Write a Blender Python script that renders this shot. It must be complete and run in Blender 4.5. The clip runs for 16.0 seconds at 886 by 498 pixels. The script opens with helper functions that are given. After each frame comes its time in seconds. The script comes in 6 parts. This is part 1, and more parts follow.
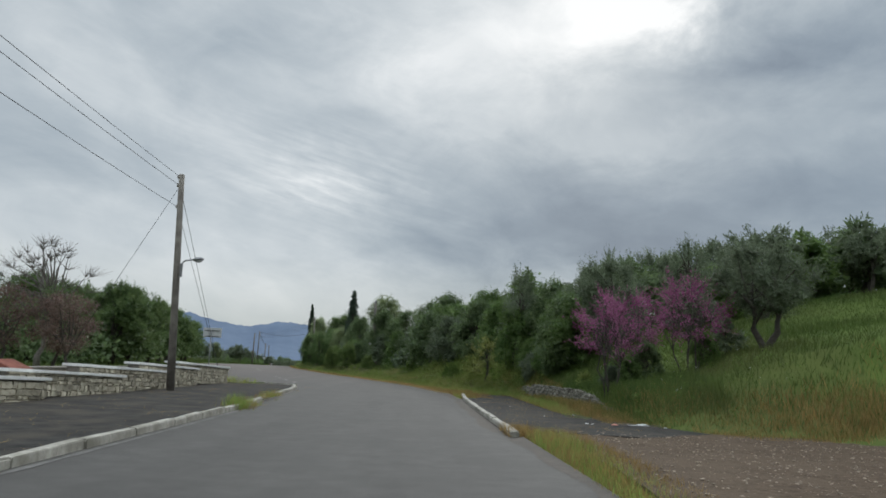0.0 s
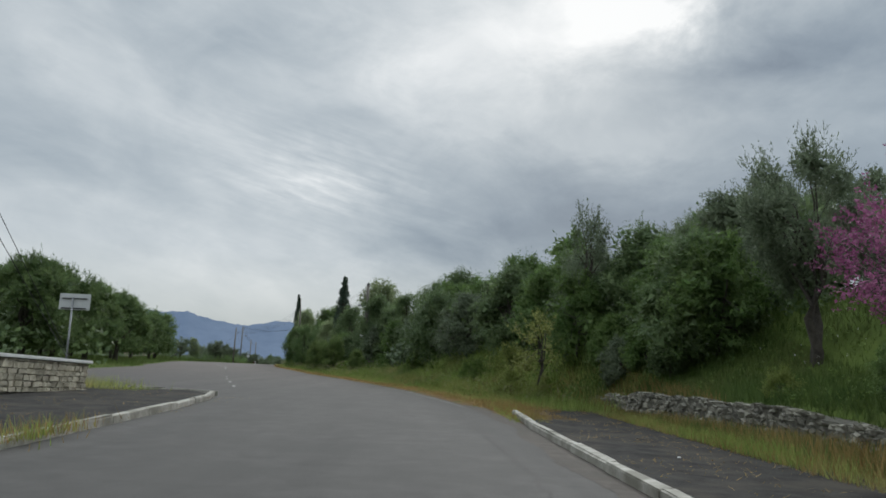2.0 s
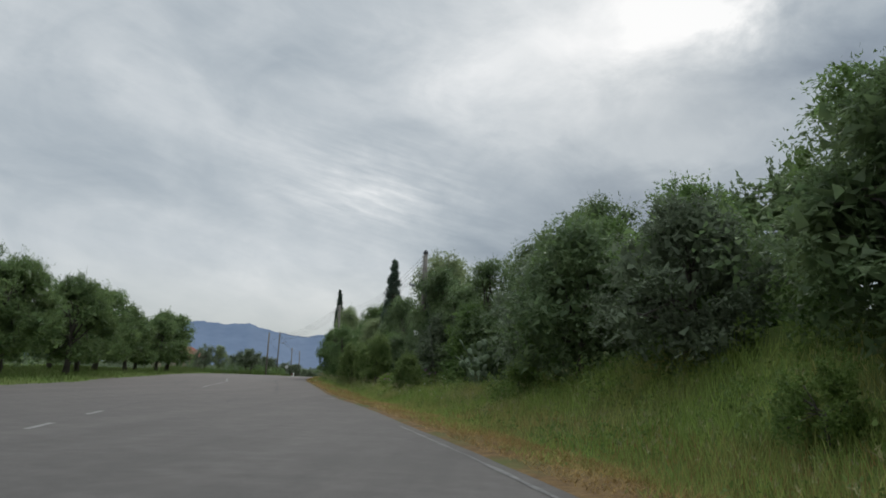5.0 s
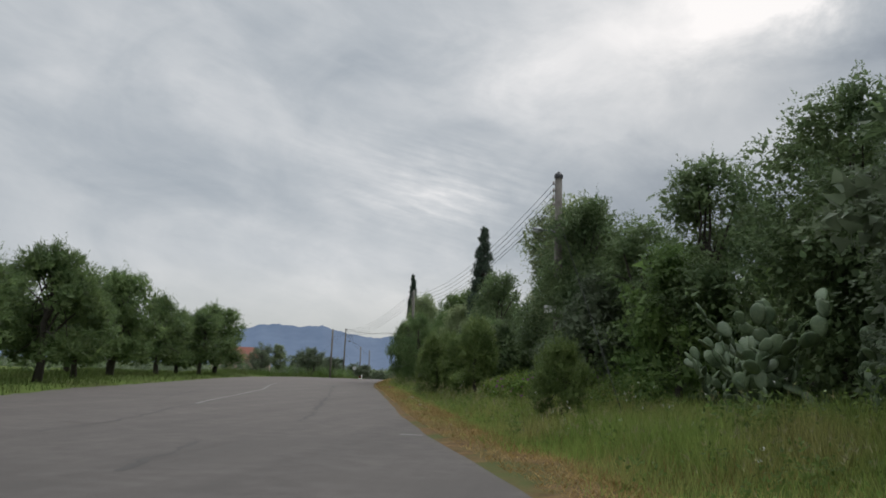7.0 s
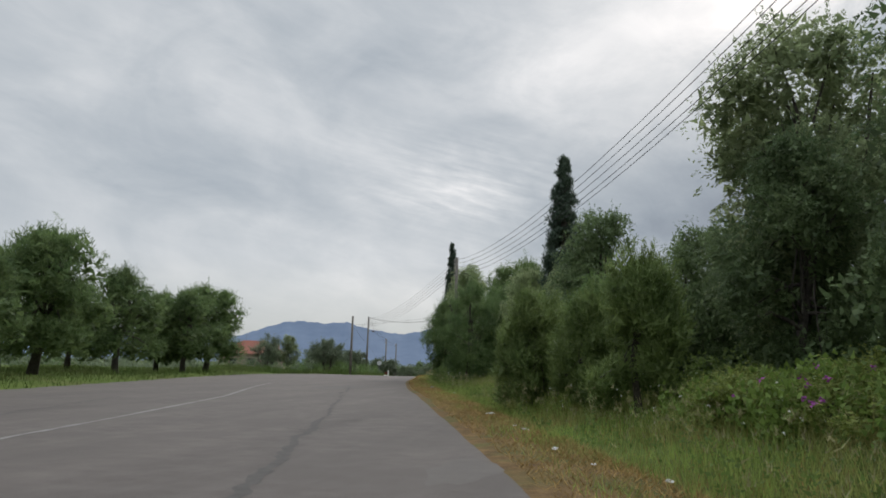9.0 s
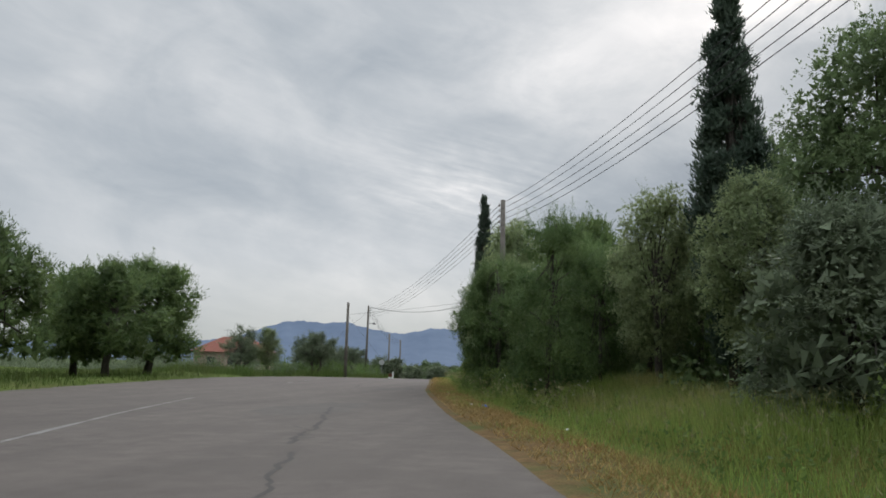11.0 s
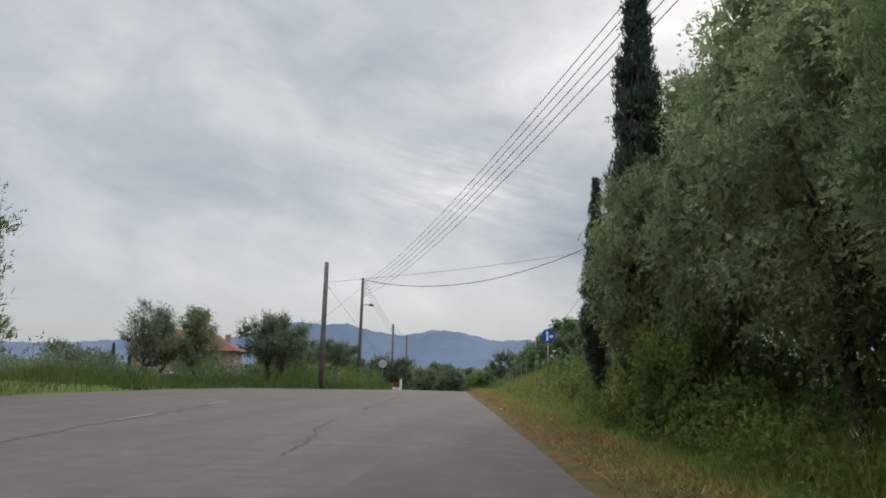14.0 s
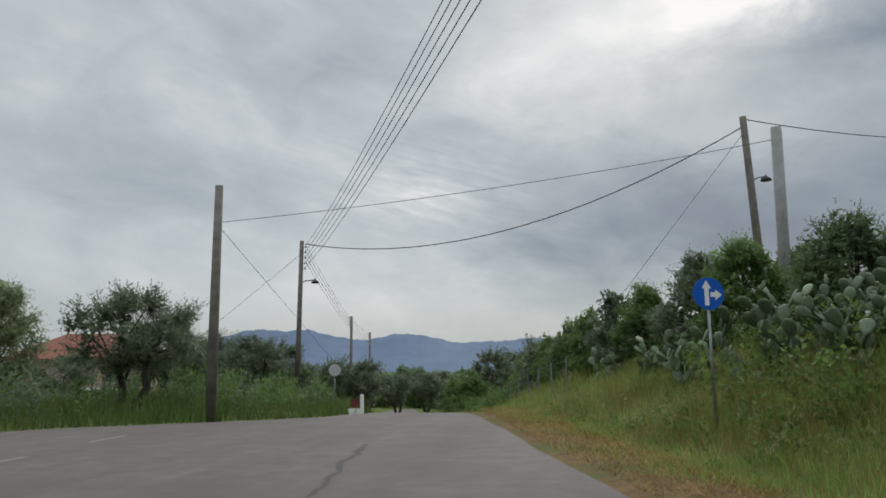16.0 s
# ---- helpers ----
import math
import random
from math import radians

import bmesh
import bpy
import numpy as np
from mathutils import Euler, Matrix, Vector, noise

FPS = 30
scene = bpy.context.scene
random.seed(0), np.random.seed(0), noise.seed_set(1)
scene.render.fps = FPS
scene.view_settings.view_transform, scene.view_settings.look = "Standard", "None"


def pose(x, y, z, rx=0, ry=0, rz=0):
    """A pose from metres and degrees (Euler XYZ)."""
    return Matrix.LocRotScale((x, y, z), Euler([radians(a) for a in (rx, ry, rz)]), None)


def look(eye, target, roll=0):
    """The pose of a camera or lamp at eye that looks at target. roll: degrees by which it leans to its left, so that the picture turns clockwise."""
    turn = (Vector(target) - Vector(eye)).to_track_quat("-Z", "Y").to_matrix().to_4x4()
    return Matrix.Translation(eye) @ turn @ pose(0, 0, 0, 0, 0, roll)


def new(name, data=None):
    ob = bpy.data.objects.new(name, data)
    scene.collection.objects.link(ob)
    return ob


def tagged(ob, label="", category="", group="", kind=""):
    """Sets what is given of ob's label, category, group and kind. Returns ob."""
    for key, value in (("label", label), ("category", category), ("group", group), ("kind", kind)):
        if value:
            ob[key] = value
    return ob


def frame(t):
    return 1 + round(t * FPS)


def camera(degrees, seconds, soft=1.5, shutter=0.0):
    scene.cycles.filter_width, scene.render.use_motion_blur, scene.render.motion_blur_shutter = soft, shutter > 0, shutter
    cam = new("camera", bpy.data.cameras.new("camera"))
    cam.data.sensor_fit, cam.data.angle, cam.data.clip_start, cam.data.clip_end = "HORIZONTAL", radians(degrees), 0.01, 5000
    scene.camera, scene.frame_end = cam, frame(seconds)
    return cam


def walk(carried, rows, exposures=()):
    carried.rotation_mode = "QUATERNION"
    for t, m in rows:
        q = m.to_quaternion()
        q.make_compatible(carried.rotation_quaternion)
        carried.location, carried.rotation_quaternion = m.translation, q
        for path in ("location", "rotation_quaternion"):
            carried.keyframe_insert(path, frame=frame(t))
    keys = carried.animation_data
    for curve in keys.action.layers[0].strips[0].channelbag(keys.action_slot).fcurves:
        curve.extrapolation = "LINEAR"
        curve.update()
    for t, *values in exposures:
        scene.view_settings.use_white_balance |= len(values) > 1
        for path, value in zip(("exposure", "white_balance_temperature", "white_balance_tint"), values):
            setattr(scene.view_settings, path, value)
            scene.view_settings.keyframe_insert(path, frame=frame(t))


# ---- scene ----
cam = camera(62.52, 16.0, soft=1.7)
PATH = [
    (0.0, -0.000, 0.000, 1.404, 99.129, -2.525, -1.733),
    (0.5, -0.129, 4.081, 1.328, 99.075, -2.424, -1.811),
    (1.0, -0.214, 8.016, 1.245, 99.073, -2.398, -1.802),
    (1.5, -0.313, 12.222, 1.226, 99.097, -2.440, -1.798),
    (2.0, -0.429, 16.481, 1.186, 99.104, -2.558, -1.862),
    (2.5, -0.547, 20.764, 1.202, 99.181, -2.733, -1.909),
    (3.0, -0.639, 25.042, 1.206, 99.221, -2.811, -1.910),
    (3.5, -0.788, 29.268, 1.256, 99.277, -2.614, -1.838),
    (4.0, -1.055, 33.540, 1.252, 99.288, -2.439, -1.707),
    (4.5, -1.568, 37.866, 1.271, 99.701, -2.316, 0.325),
    (7.0, -5.886, 59.787, 1.338, 99.514, -1.822, 8.217),
    (7.5, -7.003, 64.222, 1.293, 99.277, -1.581, 9.203),
    (8.0, -8.230, 68.594, 1.293, 99.101, -1.416, 9.663),
    (8.5, -9.390, 72.882, 1.225, 99.070, -1.492, 9.933),
    (9.0, -10.515, 77.129, 1.172, 99.124, -1.356, 10.141),
    (11.5, -16.796, 99.306, 1.172, 99.084, -1.201, 10.148),
    (12.0, -18.020, 103.765, 1.142, 99.130, -1.263, 10.173),
    (12.5, -19.206, 108.270, 1.136, 99.167, -1.436, 10.154),
    (13.0, -20.371, 112.681, 1.194, 99.161, -1.268, 10.177),
    (13.5, -21.561, 117.113, 1.207, 99.239, -1.193, 10.155),
    (14.0, -22.702, 121.583, 1.207, 99.239, -1.297, 10.181),
    (14.5, -23.787, 126.069, 1.244, 99.215, -1.243, 10.169),
    (15.0, -24.848, 130.584, 1.215, 99.200, -0.895, 10.102),
    (15.5, -25.935, 134.945, 1.276, 99.365, -0.176, 8.673),
    (16.0, -26.819, 139.176, 1.307, 99.493, 0.431, 7.345),
]
walk(cam, [(t, pose(x, y, z, rx, ry, rz)) for t, x, y, z, rx, ry, rz in PATH],
     [(0, -0.07, 6300, 9.5), (2, -0.1, 6300, 9.5), (4, -0.1, 6300, 9.5), (7, -0.13, 6500, 13), (8, -0.13, 6500, 13), (9, -0.02, 6500, 13), (11.3, -0.03, 6500, 13), (12.2, -0.1, 6500, 13), (13, -0.12, 6500, 13),
      (13.7, 0.0, 6500, 13), (14.3, 0.0, 6500, 13), (14.9, -0.03, 6500, 13), (16, -0.16, 6450, 10.5)])

# ---- world and light ----
SUN_AZ, SUN_EL = 13.5, 26.5      # degrees: azimuth to the right of +y, height


def node(tree, kind, **inputs):
    n = tree.nodes.new(kind)
    for k, v in inputs.items():
        n.inputs[k.replace("_", " ")].default_value = v
    return n


def math_node(tree, op, a, b=None, clamp=False):
    n = tree.nodes.new("ShaderNodeMath")
    n.operation, n.use_clamp = op, clamp
    for i, v in enumerate((a, b)):
        if v is None:
            continue
        if isinstance(v, (int, float)):
            n.inputs[i].default_value = v
        else:
            tree.links.new(v, n.inputs[i])
    return n.outputs[0]


def mix_rgb(tree, fac, a, b, mode="MIX"):
    n = tree.nodes.new("ShaderNodeMix")
    n.data_type, n.blend_type = "RGBA", mode
    for sock, v in ((n.inputs["Factor"], fac), (n.inputs[6], a), (n.inputs[7], b)):
        if isinstance(v, (int, float)):
            sock.default_value = v
        elif isinstance(v, tuple):
            sock.default_value = (*v, 1.0) if len(v) == 3 else v
        else:
            tree.links.new(v, sock)
    return n.outputs[2]


def ramp(tree, fac, stops):
    n = tree.nodes.new("ShaderNodeValToRGB")
    e = n.color_ramp.elements
    while len(e) < len(stops):
        e.new(0.5)
    for el, (p, c) in zip(e, stops):
        el.position = p
        el.color = (*c, 1.0) if isinstance(c, tuple) else (c, c, c, 1.0)
    tree.links.new(fac, n.inputs[0])
    return n.outputs[0]


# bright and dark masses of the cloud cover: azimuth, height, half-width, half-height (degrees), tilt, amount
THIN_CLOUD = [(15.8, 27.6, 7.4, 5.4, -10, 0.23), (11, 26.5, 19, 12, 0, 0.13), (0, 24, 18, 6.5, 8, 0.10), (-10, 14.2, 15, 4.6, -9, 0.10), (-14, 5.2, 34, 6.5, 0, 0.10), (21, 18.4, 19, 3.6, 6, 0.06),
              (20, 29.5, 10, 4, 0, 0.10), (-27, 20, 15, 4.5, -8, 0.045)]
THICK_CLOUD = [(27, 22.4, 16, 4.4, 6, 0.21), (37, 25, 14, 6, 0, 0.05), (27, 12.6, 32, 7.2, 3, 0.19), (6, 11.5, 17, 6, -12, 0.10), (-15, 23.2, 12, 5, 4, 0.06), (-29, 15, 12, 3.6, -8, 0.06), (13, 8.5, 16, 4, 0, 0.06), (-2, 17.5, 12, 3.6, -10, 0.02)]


def build_world():
    w = bpy.data.worlds.new("overcast_sky")
    scene.world = w
    w.use_nodes = True
    t = w.node_tree
    t.nodes.clear()
    L = t.links.new
    out = t.nodes.new("ShaderNodeOutputWorld")
    coord = t.nodes.new("ShaderNodeTexCoord")
    sep = t.nodes.new("ShaderNodeSeparateXYZ")
    L(coord.outputs["Generated"], sep.inputs[0])
    up = math_node(t, "MAXIMUM", sep.outputs[2], 0.0)
    # azimuth and height in degrees
    azim = math_node(t, "MULTIPLY", math_node(t, "ARCTAN2", sep.outputs[0], sep.outputs[1]), 57.2958)
    elev = math_node(t, "MULTIPLY", math_node(t, "ARCSINE", sep.outputs[2]), 57.2958)
    flat = t.nodes.new("ShaderNodeCombineXYZ")
    L(azim, flat.inputs[0])
    L(elev, flat.inputs[1])

    def noise_at(turn, sx, sy, scale, detail, rough, twist, seed=0.0):
        m = t.nodes.new("ShaderNodeMapping")
        m.vector_type = "TEXTURE"
        m.inputs["Rotation"].default_value = (0, 0, radians(turn))
        m.inputs["Scale"].default_value = (1 / sx, 1 / sy, 1)
        m.inputs["Location"].default_value = (seed * 9, seed * 5, 0)
        L(flat.outputs[0], m.inputs[0])
        n = node(t, "ShaderNodeTexNoise", Scale=scale, Detail=detail, Roughness=rough, Distortion=twist)
        L(m.outputs[0], n.inputs["Vector"])
        return n

    # ragged outlines
    wn = noise_at(0, 1, 1.7, 0.11, 6.0, 0.62, 0.3, 3.1)
    warp = t.nodes.new("ShaderNodeVectorMath")
    warp.operation = "MULTIPLY_ADD"
    L(wn.outputs["Color"], warp.inputs[0])
    warp.inputs[1].default_value = (15, 8, 0)
    L(flat.outputs[0], warp.inputs[2])
    back = t.nodes.new("ShaderNodeVectorMath")
    back.operation = "SUBTRACT"
    L(warp.outputs[0], back.inputs[0])
    back.inputs[1].default_value = (7.5, 4.0, 0)

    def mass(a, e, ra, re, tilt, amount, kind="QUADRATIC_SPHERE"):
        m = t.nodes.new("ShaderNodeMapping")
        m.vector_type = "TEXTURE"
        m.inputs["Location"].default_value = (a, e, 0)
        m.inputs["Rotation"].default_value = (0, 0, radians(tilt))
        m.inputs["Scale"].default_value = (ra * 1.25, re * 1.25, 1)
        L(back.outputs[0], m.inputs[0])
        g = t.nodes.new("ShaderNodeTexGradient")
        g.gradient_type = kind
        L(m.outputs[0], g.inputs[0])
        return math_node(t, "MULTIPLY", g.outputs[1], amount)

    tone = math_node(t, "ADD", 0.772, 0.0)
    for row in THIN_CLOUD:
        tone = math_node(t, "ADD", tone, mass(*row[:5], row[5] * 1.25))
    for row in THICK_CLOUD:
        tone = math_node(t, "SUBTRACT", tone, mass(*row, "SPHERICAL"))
    # soft billows, and drawn-out fibres in the thinner western part
    soft = noise_at(-8, 0.85, 1.3, 0.13, 6.0, 0.55, 0.6, 1.7)
    tone = math_node(t, "ADD", tone, math_node(t, "MULTIPLY", math_node(t, "SUBTRACT", soft.outputs[0], 0.5), 0.20))
    fibre = noise_at(-13, 0.26, 1.15, 0.55, 8.0, 0.62, 0.5, 5.3)
    west = ramp(t, math_node(t, "ADD", math_node(t, "MULTIPLY", azim, 0.01), 0.5), [(0.10, 0.9), (0.42, 1.0), (0.58, 0.30)])
    tone = math_node(t, "ADD", tone, math_node(t, "MULTIPLY", math_node(t, "MULTIPLY", math_node(t, "SUBTRACT", fibre.outputs[0], 0.5), 0.07), west))
    ripple = noise_at(-13, 0.30, 2.6, 0.8, 4.0, 0.5, 0.3, 9.0)
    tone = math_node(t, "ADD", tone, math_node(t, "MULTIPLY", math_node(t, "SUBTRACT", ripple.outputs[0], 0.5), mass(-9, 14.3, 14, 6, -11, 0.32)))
    cloud = ramp(t, tone, [(0.52, (0.185, 0.230, 0.285)), (0.60, (0.268, 0.322, 0.375)), (0.68, (0.375, 0.430, 0.472)), (0.76, (0.502, 0.550, 0.578)), (0.85, (0.668, 0.702, 0.712)), (1.0, (0.985, 0.985, 0.965))])
    # paler band low over the land
    low = ramp(t, up, [(0.0, 0.9), (0.05, 0.55), (0.14, 0.0)])
    pale = mix_rgb(t, low, cloud, (0.455, 0.492, 0.472))
    el, az = radians(SUN_EL), radians(SUN_AZ)
    sky = t.nodes.new("ShaderNodeTexSky")
    sky.sky_type, sky.sun_disc = "NISHITA", False
    sky.sun_elevation, sky.sun_rotation = el, az
    bg_sky = node(t, "ShaderNodeBackground", Strength=0.06)
    L(sky.outputs[0], bg_sky.inputs[0])
    bg = node(t, "ShaderNodeBackground", Strength=SKY)
    # an overcast sky is brighter overhead than near the land
    high = ramp(t, up, [(0.50, 1.0), (0.70, 0.0)])
    gain = math_node(t, "ADD", math_node(t, "MULTIPLY", math_node(t, "SUBTRACT", 1.0, high), 2.2), 1.0)
    L(mix_rgb(t, 1.0, pale, gain, "MULTIPLY"), bg.inputs[0])
    mix = node(t, "ShaderNodeMixShader", Fac=0.94)
    L(bg_sky.outputs[0], mix.inputs[1])
    L(bg.outputs[0], mix.inputs[2])
    L(mix.outputs[0], out.inputs[0])


SKY = 1.06
build_world()
sun = new("sun", bpy.data.lights.new("sun", "SUN"))
sun.data.energy, sun.data.angle, sun.data.color = 1.4, radians(22), (1.0, 0.97, 0.92)
_az, _el = radians(SUN_AZ), radians(SUN_EL)
sun.matrix_world = look((math.sin(_az) * math.cos(_el) * 50, math.cos(_az) * math.cos(_el) * 50 + 60, math.sin(_el) * 50), (0, 60, 0))


# ---- materials ----
def material(name, a, b, scale=4.0, rough=0.85, fine=60.0, bump=0.3, metal=0.0, c=None, cscale=0.4, per_object=0.0, per_island=0.0, translucent=0.0, spec=0.3, dist=0.02, along_y=None, tracks=0.0):
    """Two colours by noise with grain, a third by a coarser noise; relief."""
    m = bpy.data.materials.new(name)
    m.use_nodes = True
    t = m.node_tree
    L = t.links.new
    bsdf = t.nodes["Principled BSDF"]
    bsdf.inputs["Roughness"].default_value, bsdf.inputs["Metallic"].default_value = rough, metal
    bsdf.inputs["Specular IOR Level"].default_value = spec
    geo = t.nodes.new("ShaderNodeNewGeometry")
    n1 = node(t, "ShaderNodeTexNoise", Scale=scale, Detail=6.0, Roughness=0.6)
    L(geo.outputs["Position"], n1.inputs["Vector"])
    n2 = node(t, "ShaderNodeTexNoise", Scale=fine, Detail=3.0)
    L(geo.outputs["Position"], n2.inputs["Vector"])
    f = math_node(t, "ADD", math_node(t, "MULTIPLY", n1.outputs[0], 0.7), math_node(t, "MULTIPLY", n2.outputs[0], 0.3))
    col = ramp(t, f, [(0.36, a), (0.64, b)])
    if c is not None:
        n3 = node(t, "ShaderNodeTexNoise", Scale=cscale, Detail=4.0, Roughness=0.6)
        L(geo.outputs["Position"], n3.inputs["Vector"])
        col = mix_rgb(t, ramp(t, n3.outputs[0], [(0.46, 0.0), (0.64, 1.0)]), col, c)
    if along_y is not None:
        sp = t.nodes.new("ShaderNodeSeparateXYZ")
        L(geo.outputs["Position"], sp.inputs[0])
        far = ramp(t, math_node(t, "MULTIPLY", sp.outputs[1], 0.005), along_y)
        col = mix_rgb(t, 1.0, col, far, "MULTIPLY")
    if tracks:
        mp = t.nodes.new("ShaderNodeMapping")
        mp.inputs["Rotation"].default_value = (0, 0, radians(-12))
        mp.inputs["Scale"].default_value = (1.0, 0.05, 1.0)
        L(geo.outputs["Position"], mp.inputs[0])
        n4 = node(t, "ShaderNodeTexNoise", Scale=0.9, Detail=5.0, Roughness=0.62)
        L(mp.outputs[0], n4.inputs["Vector"])
        wear = math_node(t, "ADD", math_node(t, "MULTIPLY", math_node(t, "SUBTRACT", n4.outputs[0], 0.5), 2 * tracks), 1.0)
        h0 = t.nodes.new("ShaderNodeHueSaturation")
        L(wear, h0.inputs["Value"])
        L(col, h0.inputs["Color"])
        col = h0.outputs[0]
    vary = None
    if per_object:
        info = t.nodes.new("ShaderNodeObjectInfo")
        vary = math_node(t, "ADD", math_node(t, "MULTIPLY", info.outputs["Random"], 2 * per_object), 1 - per_object)
    if per_island:
        v2 = math_node(t, "ADD", math_node(t, "MULTIPLY", geo.outputs["Random Per Island"], 2 * per_island), 1 - per_island)
        vary = v2 if vary is None else math_node(t, "MULTIPLY", vary, v2)
    if vary is not None:
        hsv = t.nodes.new("ShaderNodeHueSaturation")
        L(vary, hsv.inputs["Value"])
        L(col, hsv.inputs["Color"])
        col = hsv.outputs[0]
    L(col, bsdf.inputs["Base Color"])
    if bump:
        bn = node(t, "ShaderNodeBump", Strength=bump, Distance=dist)
        L(f, bn.inputs["Height"])
        L(bn.outputs[0], bsdf.inputs["Normal"])
    if translucent:
        tr = t.nodes.new("ShaderNodeBsdfTranslucent")
        L(col, tr.inputs[0])
        mx = node(t, "ShaderNodeMixShader", Fac=translucent)
        L(bsdf.outputs[0], mx.inputs[1])
        L(tr.outputs[0], mx.inputs[2])
        L(mx.outputs[0], t.nodes["Material Output"].inputs[0])
    return m


def leaves(name, a, b, scale=0.9, through_light=0.45):
    return material(name, a, b, scale=scale, fine=5.0, rough=0.55, bump=0, per_object=0.12, per_island=0.28, translucent=through_light, spec=0.2)


# along_y: asphalt tone darker and cooler at the start, paler and warmer farther on
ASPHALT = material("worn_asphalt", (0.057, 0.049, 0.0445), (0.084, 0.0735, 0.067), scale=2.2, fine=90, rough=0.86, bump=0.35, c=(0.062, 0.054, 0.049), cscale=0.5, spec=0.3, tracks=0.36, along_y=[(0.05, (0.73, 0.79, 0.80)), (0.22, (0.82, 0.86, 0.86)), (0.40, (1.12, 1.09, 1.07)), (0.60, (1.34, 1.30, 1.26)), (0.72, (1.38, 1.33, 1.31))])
DARK_ASPHALT = material("old_dark_asphalt", (0.010, 0.0098, 0.0095), (0.042, 0.040, 0.036), scale=2.6, fine=40, rough=0.95, bump=0.8, c=(0.048, 0.042, 0.034), cscale=0.9, spec=0.10)
TAR = material("tar_seam", (0.036, 0.033, 0.030), (0.056, 0.051, 0.047), scale=6, bump=0.2)
OLD_CRACK = material("dusty_crack", (0.040, 0.036, 0.033), (0.063, 0.057, 0.052), scale=6, bump=0.2)
FAINT_LINE = material("ghost_of_road_paint", (0.062, 0.058, 0.055), (0.145, 0.141, 0.133), scale=5, fine=45, bump=0.1)
LINE = material("faded_road_paint", (0.10, 0.095, 0.09), (0.23, 0.225, 0.21), scale=7, fine=45, bump=0.1)
KERB = material("whitewashed_kerb", (0.22, 0.21, 0.178), (0.40, 0.382, 0.335), scale=4.5, fine=40, bump=0.5, c=(0.17, 0.16, 0.13), cscale=1.3)
CAP = material("pale_concrete_cap", (0.54, 0.54, 0.52), (0.70, 0.70, 0.68), scale=3, fine=50, bump=0.2)
STONE = material("pale_fieldstone", (0.25, 0.22, 0.165), (0.48, 0.44, 0.345), scale=5, fine=30, bump=0.6, per_object=0.3)
MORTAR = material("wall_mortar", (0.13, 0.12, 0.10), (0.22, 0.20, 0.17), scale=6, bump=0.5)
DARK_MORTAR = material("dark_rubble_mortar", (0.055, 0.052, 0.042), (0.125, 0.118, 0.094), scale=7, fine=30, bump=0.7)
RUBBLE = material("grey_rubble_stone", (0.105, 0.100, 0.080), (0.25, 0.238, 0.194), scale=5, fine=30, bump=0.6, per_object=0.35)
EARTH = material("grassy_ground", (0.060, 0.088, 0.021), (0.098, 0.132, 0.033), scale=0.7, fine=16, bump=0.7, c=(0.085, 0.098, 0.032), cscale=0.16, dist=0.08, spec=0.04, rough=0.97)
DRY = material("dry_straw_verge", (0.077, 0.048, 0.024), (0.168, 0.110, 0.052), scale=3.4, fine=30, bump=0.9, c=(0.075, 0.082, 0.03), cscale=0.7, dist=0.05, spec=0.05, rough=0.97)
GRAVEL = material("brown_gravel", (0.040, 0.028, 0.019), (0.112, 0.082, 0.058), scale=9, fine=34, bump=0.9, c=(0.092, 0.068, 0.048), cscale=0.6, dist=0.05, spec=0.06, rough=0.97)
BARK = material("bark", (0.035, 0.030, 0.025), (0.085, 0.073, 0.061), scale=8, fine=40, bump=0.8)
PALE_BARK = material("pale_bark", (0.085, 0.076, 0.066), (0.165, 0.150, 0.132), scale=8, fine=40, bump=0.5)
POLE = material("weathered_timber_pole", (0.085, 0.075, 0.065), (0.17, 0.155, 0.135), scale=3, fine=40, bump=0.4, per_object=0.2)
CONCRETE = material("grey_concrete", (0.20, 0.20, 0.195), (0.30, 0.295, 0.285), scale=3, fine=40, bump=0.3)
METAL = material("dull_metal", (0.16, 0.165, 0.17), (0.26, 0.265, 0.27), scale=6, rough=0.5, metal=0.6, bump=0.1)
DARK_METAL = material("dark_metal", (0.03, 0.03, 0.032), (0.06, 0.06, 0.062), scale=6, rough=0.5, metal=0.3, bump=0.1)
WIRE = material("wire", (0.03, 0.03, 0.03), (0.05, 0.05, 0.05), bump=0)
PORCELAIN = material("insulator_porcelain", (0.25, 0.22, 0.2), (0.35, 0.32, 0.3), rough=0.3, bump=0)
BLUE = material("blue_sign_face", (0.008, 0.085, 0.42), (0.012, 0.105, 0.50), scale=3, rough=0.4, bump=0)
WHITE = material("white_paint", (0.66, 0.66, 0.65), (0.78, 0.78, 0.77), scale=5, rough=0.5, bump=0)
SIGN_BACK = material("grey_sign_sheet", (0.38, 0.39, 0.39), (0.47, 0.48, 0.48), scale=3, rough=0.5, bump=0)
TILE = material("terracotta_tile", (0.15, 0.050, 0.036), (0.25, 0.095, 0.065), scale=5, fine=30, bump=0.4, per_object=0.2)
PLASTER = material("pink_plaster", (0.26, 0.185, 0.150), (0.34, 0.255, 0.205), scale=2, bump=0.1)
WINDOW = material("dark_window", (0.02, 0.022, 0.025), (0.035, 0.037, 0.04), rough=0.15, bump=0)
LITTER = material("pale_litter", (0.40, 0.40, 0.39), (0.58, 0.58, 0.57), scale=8, bump=0.1, per_object=0.2)
PINK_LITTER = material("faded_pink_plastic", (0.42, 0.16, 0.12), (0.55, 0.26, 0.20), scale=8, bump=0.1)
